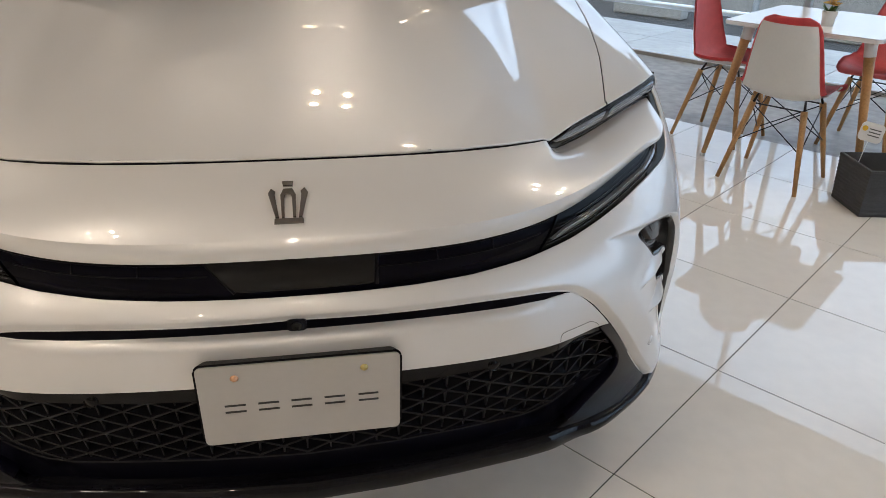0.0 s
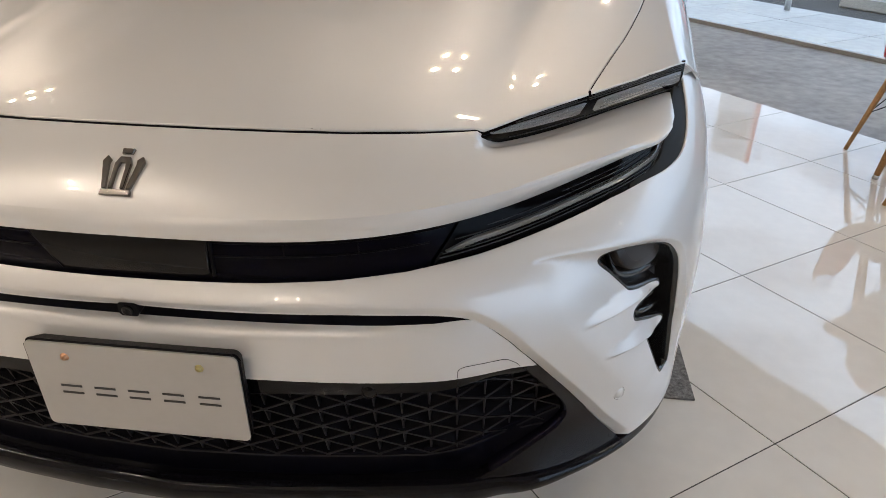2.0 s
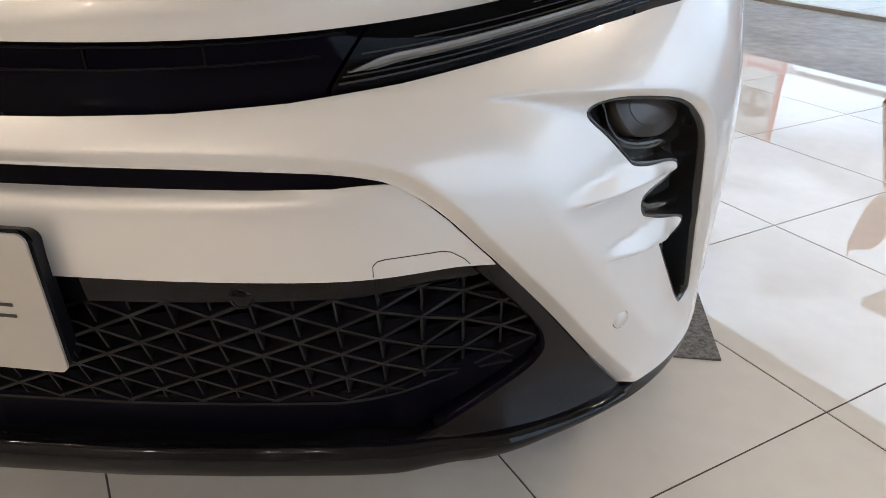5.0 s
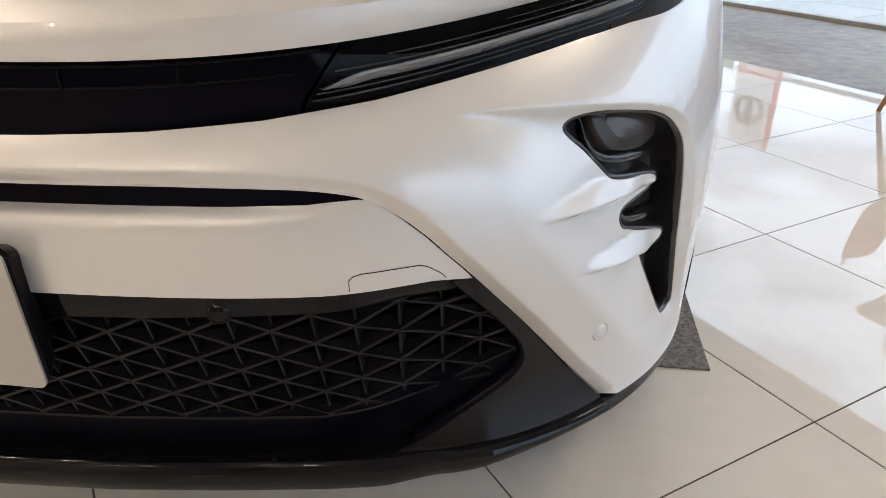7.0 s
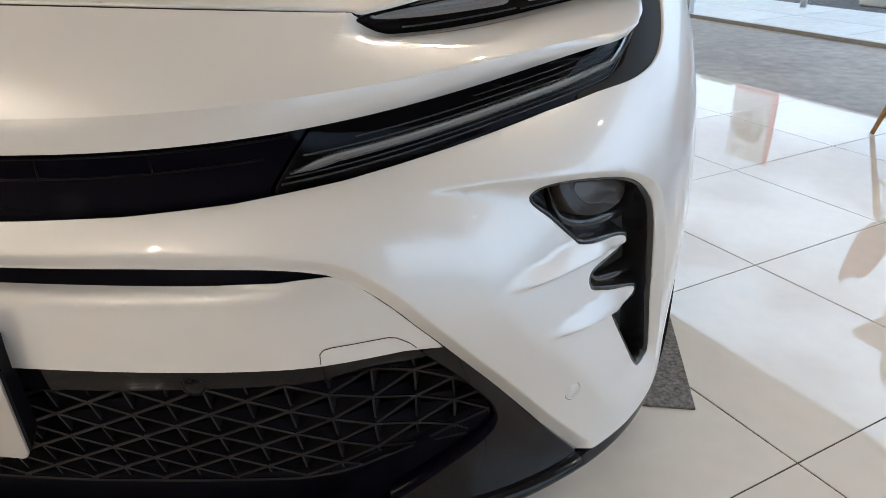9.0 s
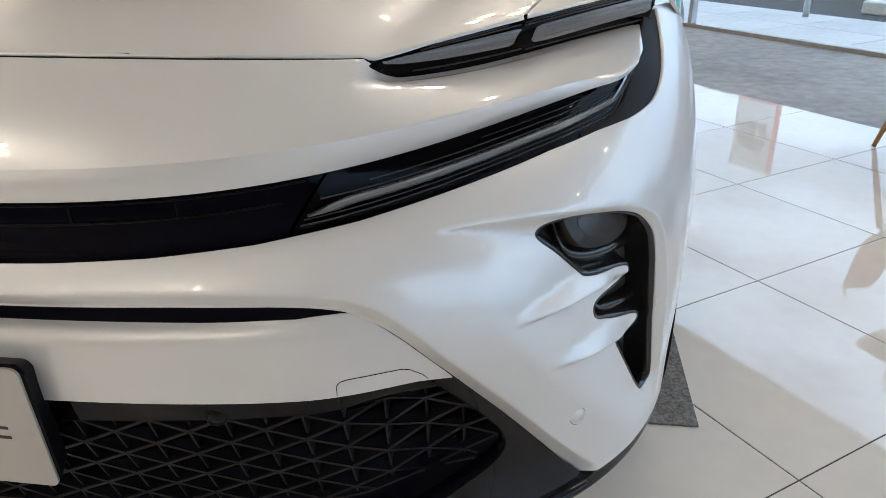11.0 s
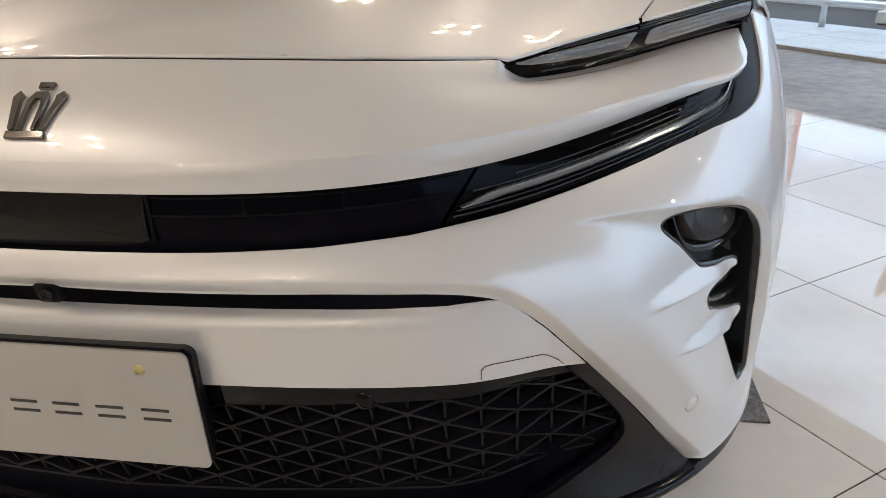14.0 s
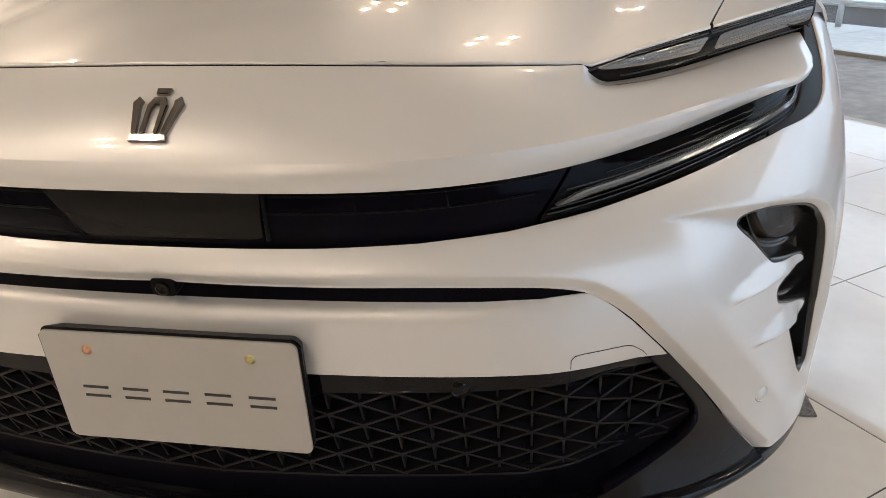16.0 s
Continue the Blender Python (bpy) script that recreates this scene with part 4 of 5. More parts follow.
PLATE_AT = pose(0, 0.0055, 0.5005, 3, 0, 0)
bm = slab(rounded(0.33, 0.165, 0.010), -0.0015, 0.0015)
bmesh.ops.transform(bm, matrix=PLATE_AT, verts=bm.verts)
part("plate_sheet", bm, PLATE, plate, "silver white sheet", smooth=False)
bm = slab(rounded(0.338, 0.168, 0.013), 0.002, 0.028)
for v in bm.verts:
    if v.co.y > 0.02:
        v.co.x, v.co.z = v.co.x * 0.95, v.co.z * 0.86
bmesh.ops.bevel(bm, geom=[e for e in bm.edges if all(abs(v.co.y - 0.002) < 1e-6 for v in e.verts)], offset=0.004, segments=2, affect="EDGES")
bmesh.ops.transform(bm, matrix=PLATE_AT @ pose(0, 0, 0.0025), verts=bm.verts)
part("plate_holder", bm, SATIN_BLACK, plate, "black plastic holder", smooth=False)
for x in (-0.105, 0.105):
    bm = lathe([(0.0001, 0.0045), (0.0030, 0.0044), (0.0046, 0.0032), (0.0052, 0.0015), (0.0052, 0), (0.0068, 0), (0.0068, -0.002)], 20)
    box_bm(0.0062, 0.0012, 0.0012, pose(0, 0, 0.0044), bm=bm)
    box_bm(0.0012, 0.0062, 0.0012, pose(0, 0, 0.0044), bm=bm)
    bmesh.ops.transform(bm, matrix=PLATE_AT @ pose(x, -0.002, 0.0575, 90, 0, 0), verts=bm.verts)
    part("screw", bm, BRASS if x > 0 else COPPER, plate, "brass screw" if x > 0 else "coppery screw")
# a row of five dark marks across the sheet
for x in (-0.109, -0.055, -0.001, 0.054, 0.111):
    bm = bmesh.new()
    for dz in (0.0068, -0.0068):
        box_bm(0.034, 0.0008, 0.0036, PLATE_AT @ pose(x, -0.002, -0.006 + dz), bm=bm)
    part("mark", bm, INK, plate, smooth=False)

# emblem: plain chrome strokes on the nose
emblem = new("emblem")
emblem.parent = car
emblem["label"] = "small dark chrome emblem"


def emblem_point(x, h):
    """h: 0 at the foot of the emblem, 1 at its top."""
    z, lo, hi = 0.8035 + 0.0455 * h, 0.23, 0.98
    for _ in range(30):
        mid = (lo + hi) / 2
        lo, hi = (mid, hi) if nose(x, mid).z < z else (lo, mid)
    return nose(x, lo) + Vector((0, -0.6, 0.8)) * 0.0008


def stroke(points):
    bm = bmesh.new()
    low = [emblem_point(x, h) for x, h in points]
    mid = sum(low, Vector()) / len(low)
    n = Vector((0, -0.62, 0.78))
    a = [bm.verts.new(p) for p in low]
    b = [bm.verts.new(p + n * 0.0035) for p in low]
    c = [bm.verts.new(p + (mid - p).normalized() * 0.0009 + n * 0.0048) for p in low]
    k = len(a)
    for r, q in ((a, b), (b, c)):
        for i in range(k):
            bm.faces.new((r[i], r[(i + 1) % k], q[(i + 1) % k], q[i]))
    bm.faces.new(c)
    return bm


STROKES = [
    [(-0.0225, 0.0), (0.0225, 0.0), (0.022, 0.12), (-0.022, 0.12)],
    [(-0.0075, 0.90), (0.0075, 0.90), (0.009, 1.0), (-0.009, 1.0)],
    [(-0.0205, 0.15), (-0.0150, 0.15), (-0.0205, 0.70), (-0.0195, 0.78), (-0.026, 0.85), (-0.031, 0.74)],
    [(0.0205, 0.15), (0.0150, 0.15), (0.0205, 0.70), (0.0195, 0.78), (0.026, 0.85), (0.031, 0.74)],
    [(-0.011, 0.15), (-0.0065, 0.15), (-0.0065, 0.62), (-0.004, 0.72), (0.004, 0.72), (0.0065, 0.62), (0.0065, 0.15), (0.011, 0.15), (0.012, 0.70), (0.007, 0.84), (-0.007, 0.84), (-0.012, 0.70)],
]
for points in STROKES:
    part("stroke", stroke(points), CHROME, emblem, smooth=False)

# small fittings of the bumper
bm = slab(rounded(0.030, 0.024, 0.006), 0.0, 0.02)
bmesh.ops.transform(bm, matrix=pose(0, 0.022, 0.637, 8, 0, 0), verts=bm.verts)
front_camera = part("front_camera", bm, SATIN_BLACK, car, "small black camera in the slit", smooth=False)
bm = lathe([(0.0085, 0.0), (0.0085, 0.003), (0.006, 0.004), (0.0055, 0.0015), (0.003, 0.004), (0.0001, 0.0045)], 24, m=pose(0, 0.0215, 0.637, 98, 0, 0))
part("camera_lens", bm, GLOSS_BLACK, front_camera)
for s in (1, -1):
    p = shell(*A(0.75, 0.396))
    a = shell_angle(0.75, 0.396)
    bm = lathe([(0.0120, -0.001), (0.0120, 0.0008), (0.0112, 0.0012), (0.0108, 0.0002), (0.0100, 0.0002), (0.0095, 0.0012), (0.0001, 0.0014)], 28)
    bmesh.ops.transform(bm, matrix=Matrix.Translation((s * p.x, p.y, p.z)) @ pose(0, 0, 0, 86, 0, s * math.degrees(a)), verts=bm.verts)
    eye = part("parking_sensor", bm, PAINT, car, "round white parking sensor")
    bm = lathe([(0.0127, -0.001), (0.0127, 0.0003), (0.0124, 0.0005), (0.0120, 0.0003), (0.0120, -0.001)], 28)
    bmesh.ops.transform(bm, matrix=Matrix.Translation((s * p.x, p.y, p.z)) @ pose(0, 0, 0, 86, 0, s * math.degrees(a)), verts=bm.verts)
    part("sensor_ring", bm, SATIN_BLACK, eye, "thin dark ring round the sensor")
    p = grille_face(0.346, 0.500)
    bm = lathe([(0.0130, -0.001), (0.0130, 0.0012), (0.0118, 0.0016), (0.0114, 0.0004), (0.0104, 0.0004), (0.0098, 0.0016), (0.0001, 0.0018)], 28)
    bmesh.ops.transform(bm, matrix=Matrix.Translation((s * p.x, p.y, p.z)) @ pose(0, 0, 0, 80, 0, s * 16), verts=bm.verts)
    part("parking_sensor", bm, GLOSS_BLACK, car, "round black parking sensor")

# fog lamps in the corner intakes
for s, side_intake in zip((1, -1), [o for o in car.children if o.name.startswith("corner_intake")]):
    outline = [Vector(hollow(x, z)) for x, z in ((0.727, 0.650), (0.745, 0.664), (0.785, 0.662), (0.813, 0.648), (0.819, 0.626), (0.806, 0.609), (0.780, 0.604), (0.745, 0.616))]
    panel("fog_lamp", pocket(0.036), catmull(outline, 5, True), FOG_LENS, side_intake, "smoked fog lamp lens", step=0.012, side=s, flange=0.02)
    outline = [Vector(hollow(x, z)) for x, z in ((0.742, 0.644), (0.756, 0.654), (0.782, 0.653), (0.802, 0.642), (0.805, 0.629), (0.796, 0.621), (0.776, 0.618), (0.754, 0.625))]
    panel("fog_reflector", pocket(0.0345), catmull(outline, 5, True), FOG_BOWL, side_intake, "brownish grey reflector behind the lens", step=0.01, side=s, flange=0.002)

# tow-eye cover: a fine seam in the panel
seam = [(0.478, 0.5195), (0.478, 0.532), (0.482, 0.5365), (0.49, 0.538), (0.545, 0.5385), (0.553, 0.536), (0.566, 0.526), (0.572, 0.518)]
seam = [p for a, b in zip(seam, seam[1:]) for p in along(a, b)]
pts = [lower_panel(x, z, -0.0003) for x, z in seam]
bm = bmesh.new()
for a, b in zip(pts, pts[1:]):
    rod(bm, a, b, 0.00045, sides=6, caps=False)
for a, b in (((0.478, 0.516), (0.478, 0.489)), ((0.478, 0.489), (0.556, 0.491)), ((0.556, 0.491), (0.574, 0.513))):
    rod(bm, grille_face(*a) - Vector((0, 0.0002, 0)), grille_face(*b) - Vector((0, 0.0002, 0)), 0.00045, sides=6, caps=False)
part("tow_cover_seam", bm, SATIN_BLACK, car, "fine dark seam of the tow cover")

# dark core behind the panels, and the rest of the body
box = box_bm(1.30, 0.75, 0.42, pose(0, 0.72, 0.54), 0.03)
part("inner_structure", box, DARK_CORE, car)


def loft(sections, bm=None, caps=True):
    bm = bm or bmesh.new()
    rings = [[bm.verts.new(p) for p in s] for s in sections]
    n = len(rings[0])
    for a, b in zip(rings, rings[1:]):
        for k in range(n):
            bm.faces.new((a[k], a[(k + 1) % n], b[(k + 1) % n], b[k]))
    if caps:
        bm.faces.new(rings[0])
        bm.faces.new(rings[-1][::-1])
    return bm


def ring(y, w, z0, z1, n=24, power=3.2):
    """A rounded-box section of the body."""
    out = []
    for k in range(n):
        a = 2 * math.pi * k / n
        c, s = math.cos(a), math.sin(a)
        out.append((w * math.copysign(abs(c) ** (2 / power), c), y, (z0 + z1) / 2 + (z1 - z0) / 2 * math.copysign(abs(s) ** (2 / power), s)))
    return out


body = [(1.20, 0.90, 0.24, 0.97), (1.6, 0.92, 0.22, 0.99), (2.4, 0.915, 0.22, 1.0), (3.2, 0.935, 0.22, 1.04), (3.9, 0.94, 0.24, 1.08), (4.4, 0.90, 0.28, 1.08), (4.66, 0.80, 0.36, 0.98)]
part("body_shell", loft([ring(*s) for s in body]), PAINT, car, "pearl white body sides")
cabin = [(1.25, 0.66, 0.9, 1.0), (1.75, 0.66, 0.95, 1.36), (2.2, 0.64, 0.98, 1.53), (2.8, 0.62, 1.0, 1.55), (3.6, 0.60, 1.0, 1.47), (4.1, 0.60, 1.0, 1.25), (4.35, 0.6, 1.0, 1.08)]
part("cabin_glass", loft([ring(*s, power=3.6) for s in cabin]), DARK_GLASS, car, "dark tinted cabin glass")
roof = [(2.05, 0.58, 1.50, 1.53), (2.4, 0.60, 1.50, 1.565), (2.9, 0.59, 1.49, 1.565), (3.5, 0.57, 1.45, 1.51), (3.9, 0.54, 1.36, 1.40)]
part("roof", loft([ring(*s, power=4) for s in roof]), PAINT, car, "pearl white roof")
for s in (1, -1):
    bm = box_bm(0.16, 0.10, 0.11, pose(s * 0.98, 1.75, 1.06), 0.03)
    part("door_mirror", bm, PAINT, car, "pearl white door mirror")


for y in (0.94, 3.71):
    for s in (1, -1):
        hub = pose(s * 0.80, y, 0.355, 0, 90 * s, 0)
        bm = lathe([(0.26, -0.11), (0.33, -0.115), (0.352, -0.09), (0.355, 0.0), (0.352, 0.09), (0.33, 0.115), (0.26, 0.11)], 48, m=hub)
        tyre = part("wheel", bm, RUBBER, car, "black tyre on an alloy rim")
        bm = lathe([(0.262, -0.10), (0.262, 0.105), (0.245, 0.10), (0.24, 0.04), (0.10, 0.03), (0.07, 0.08), (0.0001, 0.085)], 48)
        for k in range(5):
            box_bm(0.20, 0.05, 0.03, pose(0, 0, 0.075, 0, 0, 72 * k) @ pose(0.15, 0, 0), 0.008, bm=bm)
        bmesh.ops.transform(bm, matrix=hub, verts=bm.verts)
        part("rim", bm, RIM, tyre, "grey alloy rim")
        bm = lathe([(0.375, -0.14), (0.375, 0.125)], 40, m=hub)
        part("wheel_arch", bm, SATIN_BLACK, car)
bm = box_bm(1.5, 4.2, 0.05, pose(0, 2.5, 0.24), 0.01)
part("underbody", bm, DARK_CORE, car)

# ---- the showroom ----
PITCH, U0, V0 = 0.597, 1.3185, -0.240
U_MIN, U_EDGE, U_GLASS, V_MIN, V_MAX, HEAD, CEIL = U0 - 9 * PITCH, U0 + 4 * PITCH, 5.45, V0 - 8 * PITCH, V0 + 11 * PITCH, 3.05, 3.25


def setting(name, bm, mat, label="", category="", smooth=False):
    ob = part(name, bm, mat, None, "", smooth)
    ob.matrix_world = ROOM
    return tagged(ob, label, category or name.split("_")[0], kind="structure")


def slab_room(u0, u1, v0, v1, z0, z1, bevel=0.0, bm=None):
    return box_bm(u1 - u0, v1 - v0, z1 - z0, pose((u0 + u1) / 2, (v0 + v1) / 2, (z0 + z1) / 2), bevel, bm=bm)


floor = setting("floor", slab_room(U_MIN, U_EDGE, V_MIN, V_MAX, -0.10, -0.0016), GROUT, "polished cream tile floor with thin dark joints")
stone_floor = setting("stone_floor", slab_room(U_EDGE + 0.004, U_GLASS - 0.05, V_MIN, V_MAX, -0.10, -0.002), STONE, "matte grey stone floor strip along the windows", "floor")
setting("ceiling", slab_room(U_MIN, U_GLASS, V_MIN, V_MAX, CEIL, CEIL + 0.12), CEILING, "warm white ceiling")
setting("wall_west", slab_room(U_MIN - 0.15, U_MIN, V_MIN - 0.15, V_MAX, -0.1, CEIL + 0.12), WALL, "cream painted wall")
setting("window_head_south", slab_room(U_MIN, U_GLASS - 0.08, V_MIN - 0.08, V_MIN + 0.08, HEAD, CEIL), WALL, "cream beam over the windows", "beam")
setting("window_sill_south", slab_room(U_MIN, U_GLASS - 0.05, V_MIN - 0.05, V_MIN + 0.05, -0.1, 0.030, 0.004), SILL, "low aluminium window track", "sill")
setting("window_head", slab_room(U_GLASS - 0.08, U_GLASS + 0.08, V_MIN, V_MAX, HEAD, CEIL), WALL, "cream beam over the windows", "beam")
setting("window_head_side", slab_room(U_MIN, U_GLASS - 0.08, V_MAX - 0.08, V_MAX + 0.08, HEAD, CEIL), WALL, "cream beam over the windows", "beam")
setting("window_sill", slab_room(U_GLASS - 0.05, U_GLASS + 0.05, V_MIN, V_MAX, -0.1, 0.030, 0.004), SILL, "low aluminium window track", "sill")
setting("window_sill_side", slab_room(U_MIN, U_GLASS - 0.05, V_MAX - 0.05, V_MAX + 0.05, -0.1, 0.030, 0.004), SILL, "low aluminium window track", "sill")


def window(name, u, v0, v1, along_v=True):
    """One tall pane with slim posts at both ends."""
    w = tagged(new(name), "tall clear shop window in a slim frame", "window", kind="structure")
    w.matrix_world = ROOM
    length = v1 - v0
    m = pose(u, (v0 + v1) / 2, 0) if along_v else pose((v0 + v1) / 2, u, 0, 0, 0, 90)
    bm = box_bm(0.010, length - 0.04, HEAD - 0.04, m @ pose(0, 0, HEAD / 2 + 0.012))
    p = part("pane", bm, PANE, w, smooth=False)
    p.visible_shadow = False
    bm = box_bm(0.07, 0.045, HEAD - 0.03, m @ pose(0, length / 2 - 0.0, HEAD / 2 + 0.015), 0.004)
    part("window_frame", bm, ALU, w, smooth=False)
    return w


n = 1
for v0, v1 in ((V_MIN, -3.0), (-3.0, -1.0), (-1.0, 1.0), (1.0, 4.05), (4.05, V_MAX - 0.1)):
    window("window_%d" % n, U_GLASS, v0, v1)
    n += 1
for u0, u1 in ((U_MIN, -2.0),):
    window("window_%d" % n, V_MAX, u0, u1, False)
    n += 1
for u0, u1 in ((0.7, 3.0), (3.0, U_GLASS - 0.1)):
    window("window_%d" % n, V_MIN, u0, u1, False)
    n += 1
setting("wall_north", slab_room(-1.975, U_GLASS - 0.081, V_MAX - 0.075, V_MAX + 0.075, 0.0305, HEAD - 0.0005), WALL, "cream painted wall")
setting("wall_south", slab_room(U_MIN, 0.7, V_MIN - 0.075, V_MIN + 0.075, 0.0305, HEAD - 0.0005), WALL, "cream painted wall")
dot_mesh = None
for k in range(22):
    v = 2.87 + 0.235 * (k - 14)
    if dot_mesh is None:
        first = lathe([(0.0001, 0.002), (0.015, 0.002), (0.015, 0.0)], 16)
        dot = part("window_sticker", first, SIGN_GREY, None, smooth=False)
        dot_mesh = dot.data
    else:
        dot = new("window_sticker", dot_mesh)
    dot.matrix_world = ROOM @ pose(U_GLASS - 0.0062, v, 1.03, 0, -90, 0)
    tagged(dot, "small grey round sticker on the window glass", "sticker", "stickers along the window")

# downlights in clusters of four
lamp_meshes = []


def downlight(u, v):
    if not lamp_meshes:
        a = lathe([(0.092, 0.010), (0.090, -0.006), (0.080, -0.008), (0.076, -0.002)], 24)
        b = lathe([(0.036, 0.007), (0.028, 0.001), (0.016, -0.003), (0.0001, -0.004)], 24)
        c = lathe([(0.077, -0.003), (0.060, 0.005), (0.036, 0.008)], 24)
        first = part("downlight", a, SIGN_WHITE, None)
        part("bulb", b, LAMP_GLOW, first, "warm glowing bulb")
        part("reflector", c, LAMP_RING, first, "amber lit reflector")
        first.matrix_world = ROOM @ pose(u, v, CEIL - 0.016)
        lamp_meshes.append(first)
        return tagged(first, "round warm recessed ceiling downlight", "downlight", "ceiling downlights")
    return copy_thing(lamp_meshes[0], ROOM @ pose(u, v, CEIL - 0.016))


for cu, cv in ((2.88, 3.36), (2.82, 5.7), (2.9, -0.7), (-0.75, 5.7), (-1.9, 0.35), (-3.6, 0.9), (-1.9, -2.6), (-3.4, -2.2), (-3.4, 3.4)):
    for du, dv in ((-0.22, 0.0), (0.22, 0.0), (0.0, -0.235), (0.0, 0.235)):
        downlight(cu + du, cv + dv)

for u, v in ((5.02, -3.35), (5.02, -2.1), (4.75, 4.75), (2.47, 1.72)):
    downlight(u, v)

# mat under the front wheel
for s in (1, -1):
    bm = box_bm(0.42, 0.75, 0.006, pose(s * 0.828, 1.105, 0.003), 0.002)
    m = tagged(part("floor_mat", bm, MAT, None, smooth=False), "grey carpet mat under the front wheel", "mat", "wheel mats")


# chairs: a moulded shell, red inside and white behind, on splayed wooden legs with wire bracing
def chair_shell(t, s):
    """t: 0 at the seat's front edge, 1 at the top of the back; s: -1 to 1 across. x forward."""
    ctrl = catmull([(0.235, 0.425), (0.215, 0.445), (0.10, 0.438), (-0.05, 0.425), (-0.155, 0.445), (-0.205, 0.54), (-0.235, 0.68), (-0.262, 0.81)], 8)
    k = t * (len(ctrl) - 1)
    i = min(int(k), len(ctrl) - 2)
    p = ctrl[i].lerp(ctrl[i + 1], k - i)
    width = table((0, 0.03, 0.1, 0.35, 0.55, 0.75, 0.86, 0.92, 0.96, 0.985, 1.0), (0.15, 0.172, 0.190, 0.203, 0.205, 0.176, 0.155, 0.142, 0.127, 0.106, 0.075), t)
    lift = 0.055 * abs(s) ** 2.5 * smooth01(t * 3) * (1 - 0.3 * smooth01((t - 0.5) * 2))
    back = smooth01((t - 0.5) / 0.2)
    return Vector((p.x + lift * back * 1.1, s * width, p.y + lift * (1 - back)))


def build_chair():
    c = new("chair")
    rows_t, cols = 36, 18
    for name, mat, off, label in (("seat_shell", RED, 0.0, "red upholstered inner shell"), ("back_shell", SHELL, 0.008, "white plastic outer shell")):
        bm = bmesh.new()
        grid = []
        for i in range(rows_t + 1):
            row = []
            for j in range(cols + 1):
                t, s = i / rows_t, -1 + 2 * j / cols
                if off:
                    s *= 0.89
                    t = 0.03 + 0.925 * t
                p = chair_shell(t, s)
                q, r = chair_shell(min(1, t + 0.01), s), chair_shell(max(0, t - 0.01), s)
                u, w = chair_shell(t, min(1, s + 0.02)), chair_shell(t, max(-1, s - 0.02))
                n = (q - r).cross(u - w)
                n = n.normalized() if n.length > 1e-9 else Vector((0, 0, 1))
                row.append(bm.verts.new(p - n * off * (1 if n.z + n.x > 0 else -1)))
            grid.append(row)
        for i in range(rows_t):
            for j in range(cols):
                bm.faces.new((grid[i][j], grid[i][j + 1], grid[i + 1][j + 1], grid[i + 1][j]))
        if not off:
            bmesh.ops.solidify(bm, geom=list(bm.faces), thickness=0.006)
        part(name, bm, mat, c, label)
    feet = [(0.19, 0.20), (0.19, -0.20), (-0.20, 0.19), (-0.20, -0.19)]
    tops = [(0.11, 0.13), (0.11, -0.13), (-0.12, 0.12), (-0.12, -0.12)]
    for (fx, fy), (tx, ty) in zip(feet, tops):
        bm = rod(bmesh.new(), (fx, fy, 0.0), (tx, ty, 0.385), 0.010, 0.016, 12)
        part("leg", bm, WOOD, c, "tapered beech leg")

    def at(k, h):
        return Vector((feet[k][0] + (tops[k][0] - feet[k][0]) * h, feet[k][1] + (tops[k][1] - feet[k][1]) * h, 0.385 * h))

    for a, b in ((0, 1), (1, 3), (3, 2), (2, 0)):
        part("wire", rod(bmesh.new(), at(a, 0.5), at(b, 0.98), 0.003, sides=6), WIRE, c)
        part("wire", rod(bmesh.new(), at(b, 0.5), at(a, 0.98), 0.003, sides=6), WIRE, c)
    for a in range(4):
        part("bracket", rod(bmesh.new(), at(a, 0.97), (at(a, 0.97).x * 0.8, at(a, 0.97).y * 0.9, 0.425), 0.006, sides=8), WIRE, c)
    for a, b in ((0, 1), (2, 3)):
        part("crossbar", rod(bmesh.new(), at(a, 0.99), at(b, 0.99), 0.004, sides=6), WIRE, c)
    return tagged(c, "red shell chair with white back and wooden legs", "chair", "chairs round the table")


chair = build_chair()
chair.matrix_world = ROOM @ pose(3.120, 0.285, 0, 0, 0, 0)
for u, v, turn in ((3.60, 0.775, -92), (4.05, 0.10, 180), (3.50, -0.62, 95)):
    copy_thing(chair, ROOM @ pose(u, v, 0, 0, 0, turn))


def build_table():
    t = new("table")
    bm = slab([(p[0], p[1]) for p in rounded(0.80, 0.70, 0.03)], 0.0, 0.020)
    bmesh.ops.bevel(bm, geom=[e for e in bm.edges if abs(e.verts[0].co.y - e.verts[1].co.y) < 1e-6], offset=0.004, segments=2, affect="EDGES")
    bmesh.ops.transform(bm, matrix=pose(0, 0, 0.74, -90, 0, 0), verts=bm.verts)
    part("tabletop", bm, TOP, t, "white laminate top", smooth=False)
    for sx in (1, -1):
        for sy in (1, -1):
            bm = rod(bmesh.new(), (sx * 0.25, sy * 0.385, 0.012), (sx * 0.245, sy * 0.285, 0.64), 0.0125, 0.024, 16)
            leg = part("leg", bm, WOOD, t, "tapered beech leg")
            bm = rod(bmesh.new(), (sx * 0.25, sy * 0.387, 0.0), (sx * 0.25, sy * 0.383, 0.02), 0.014, 0.0135, 16)
            part("foot", bm, ALU, leg, "metal foot cap")
            bm = rod(bmesh.new(), (sx * 0.245, sy * 0.285, 0.638), (sx * 0.240, sy * 0.272, 0.722), 0.026, 0.03, 16)
            part("leg_socket", bm, SHELL, leg, "white leg socket")
    return tagged(t, "white square table on splayed wooden legs", "table")


build_table().matrix_world = ROOM @ pose(3.42, 0.285, 0)

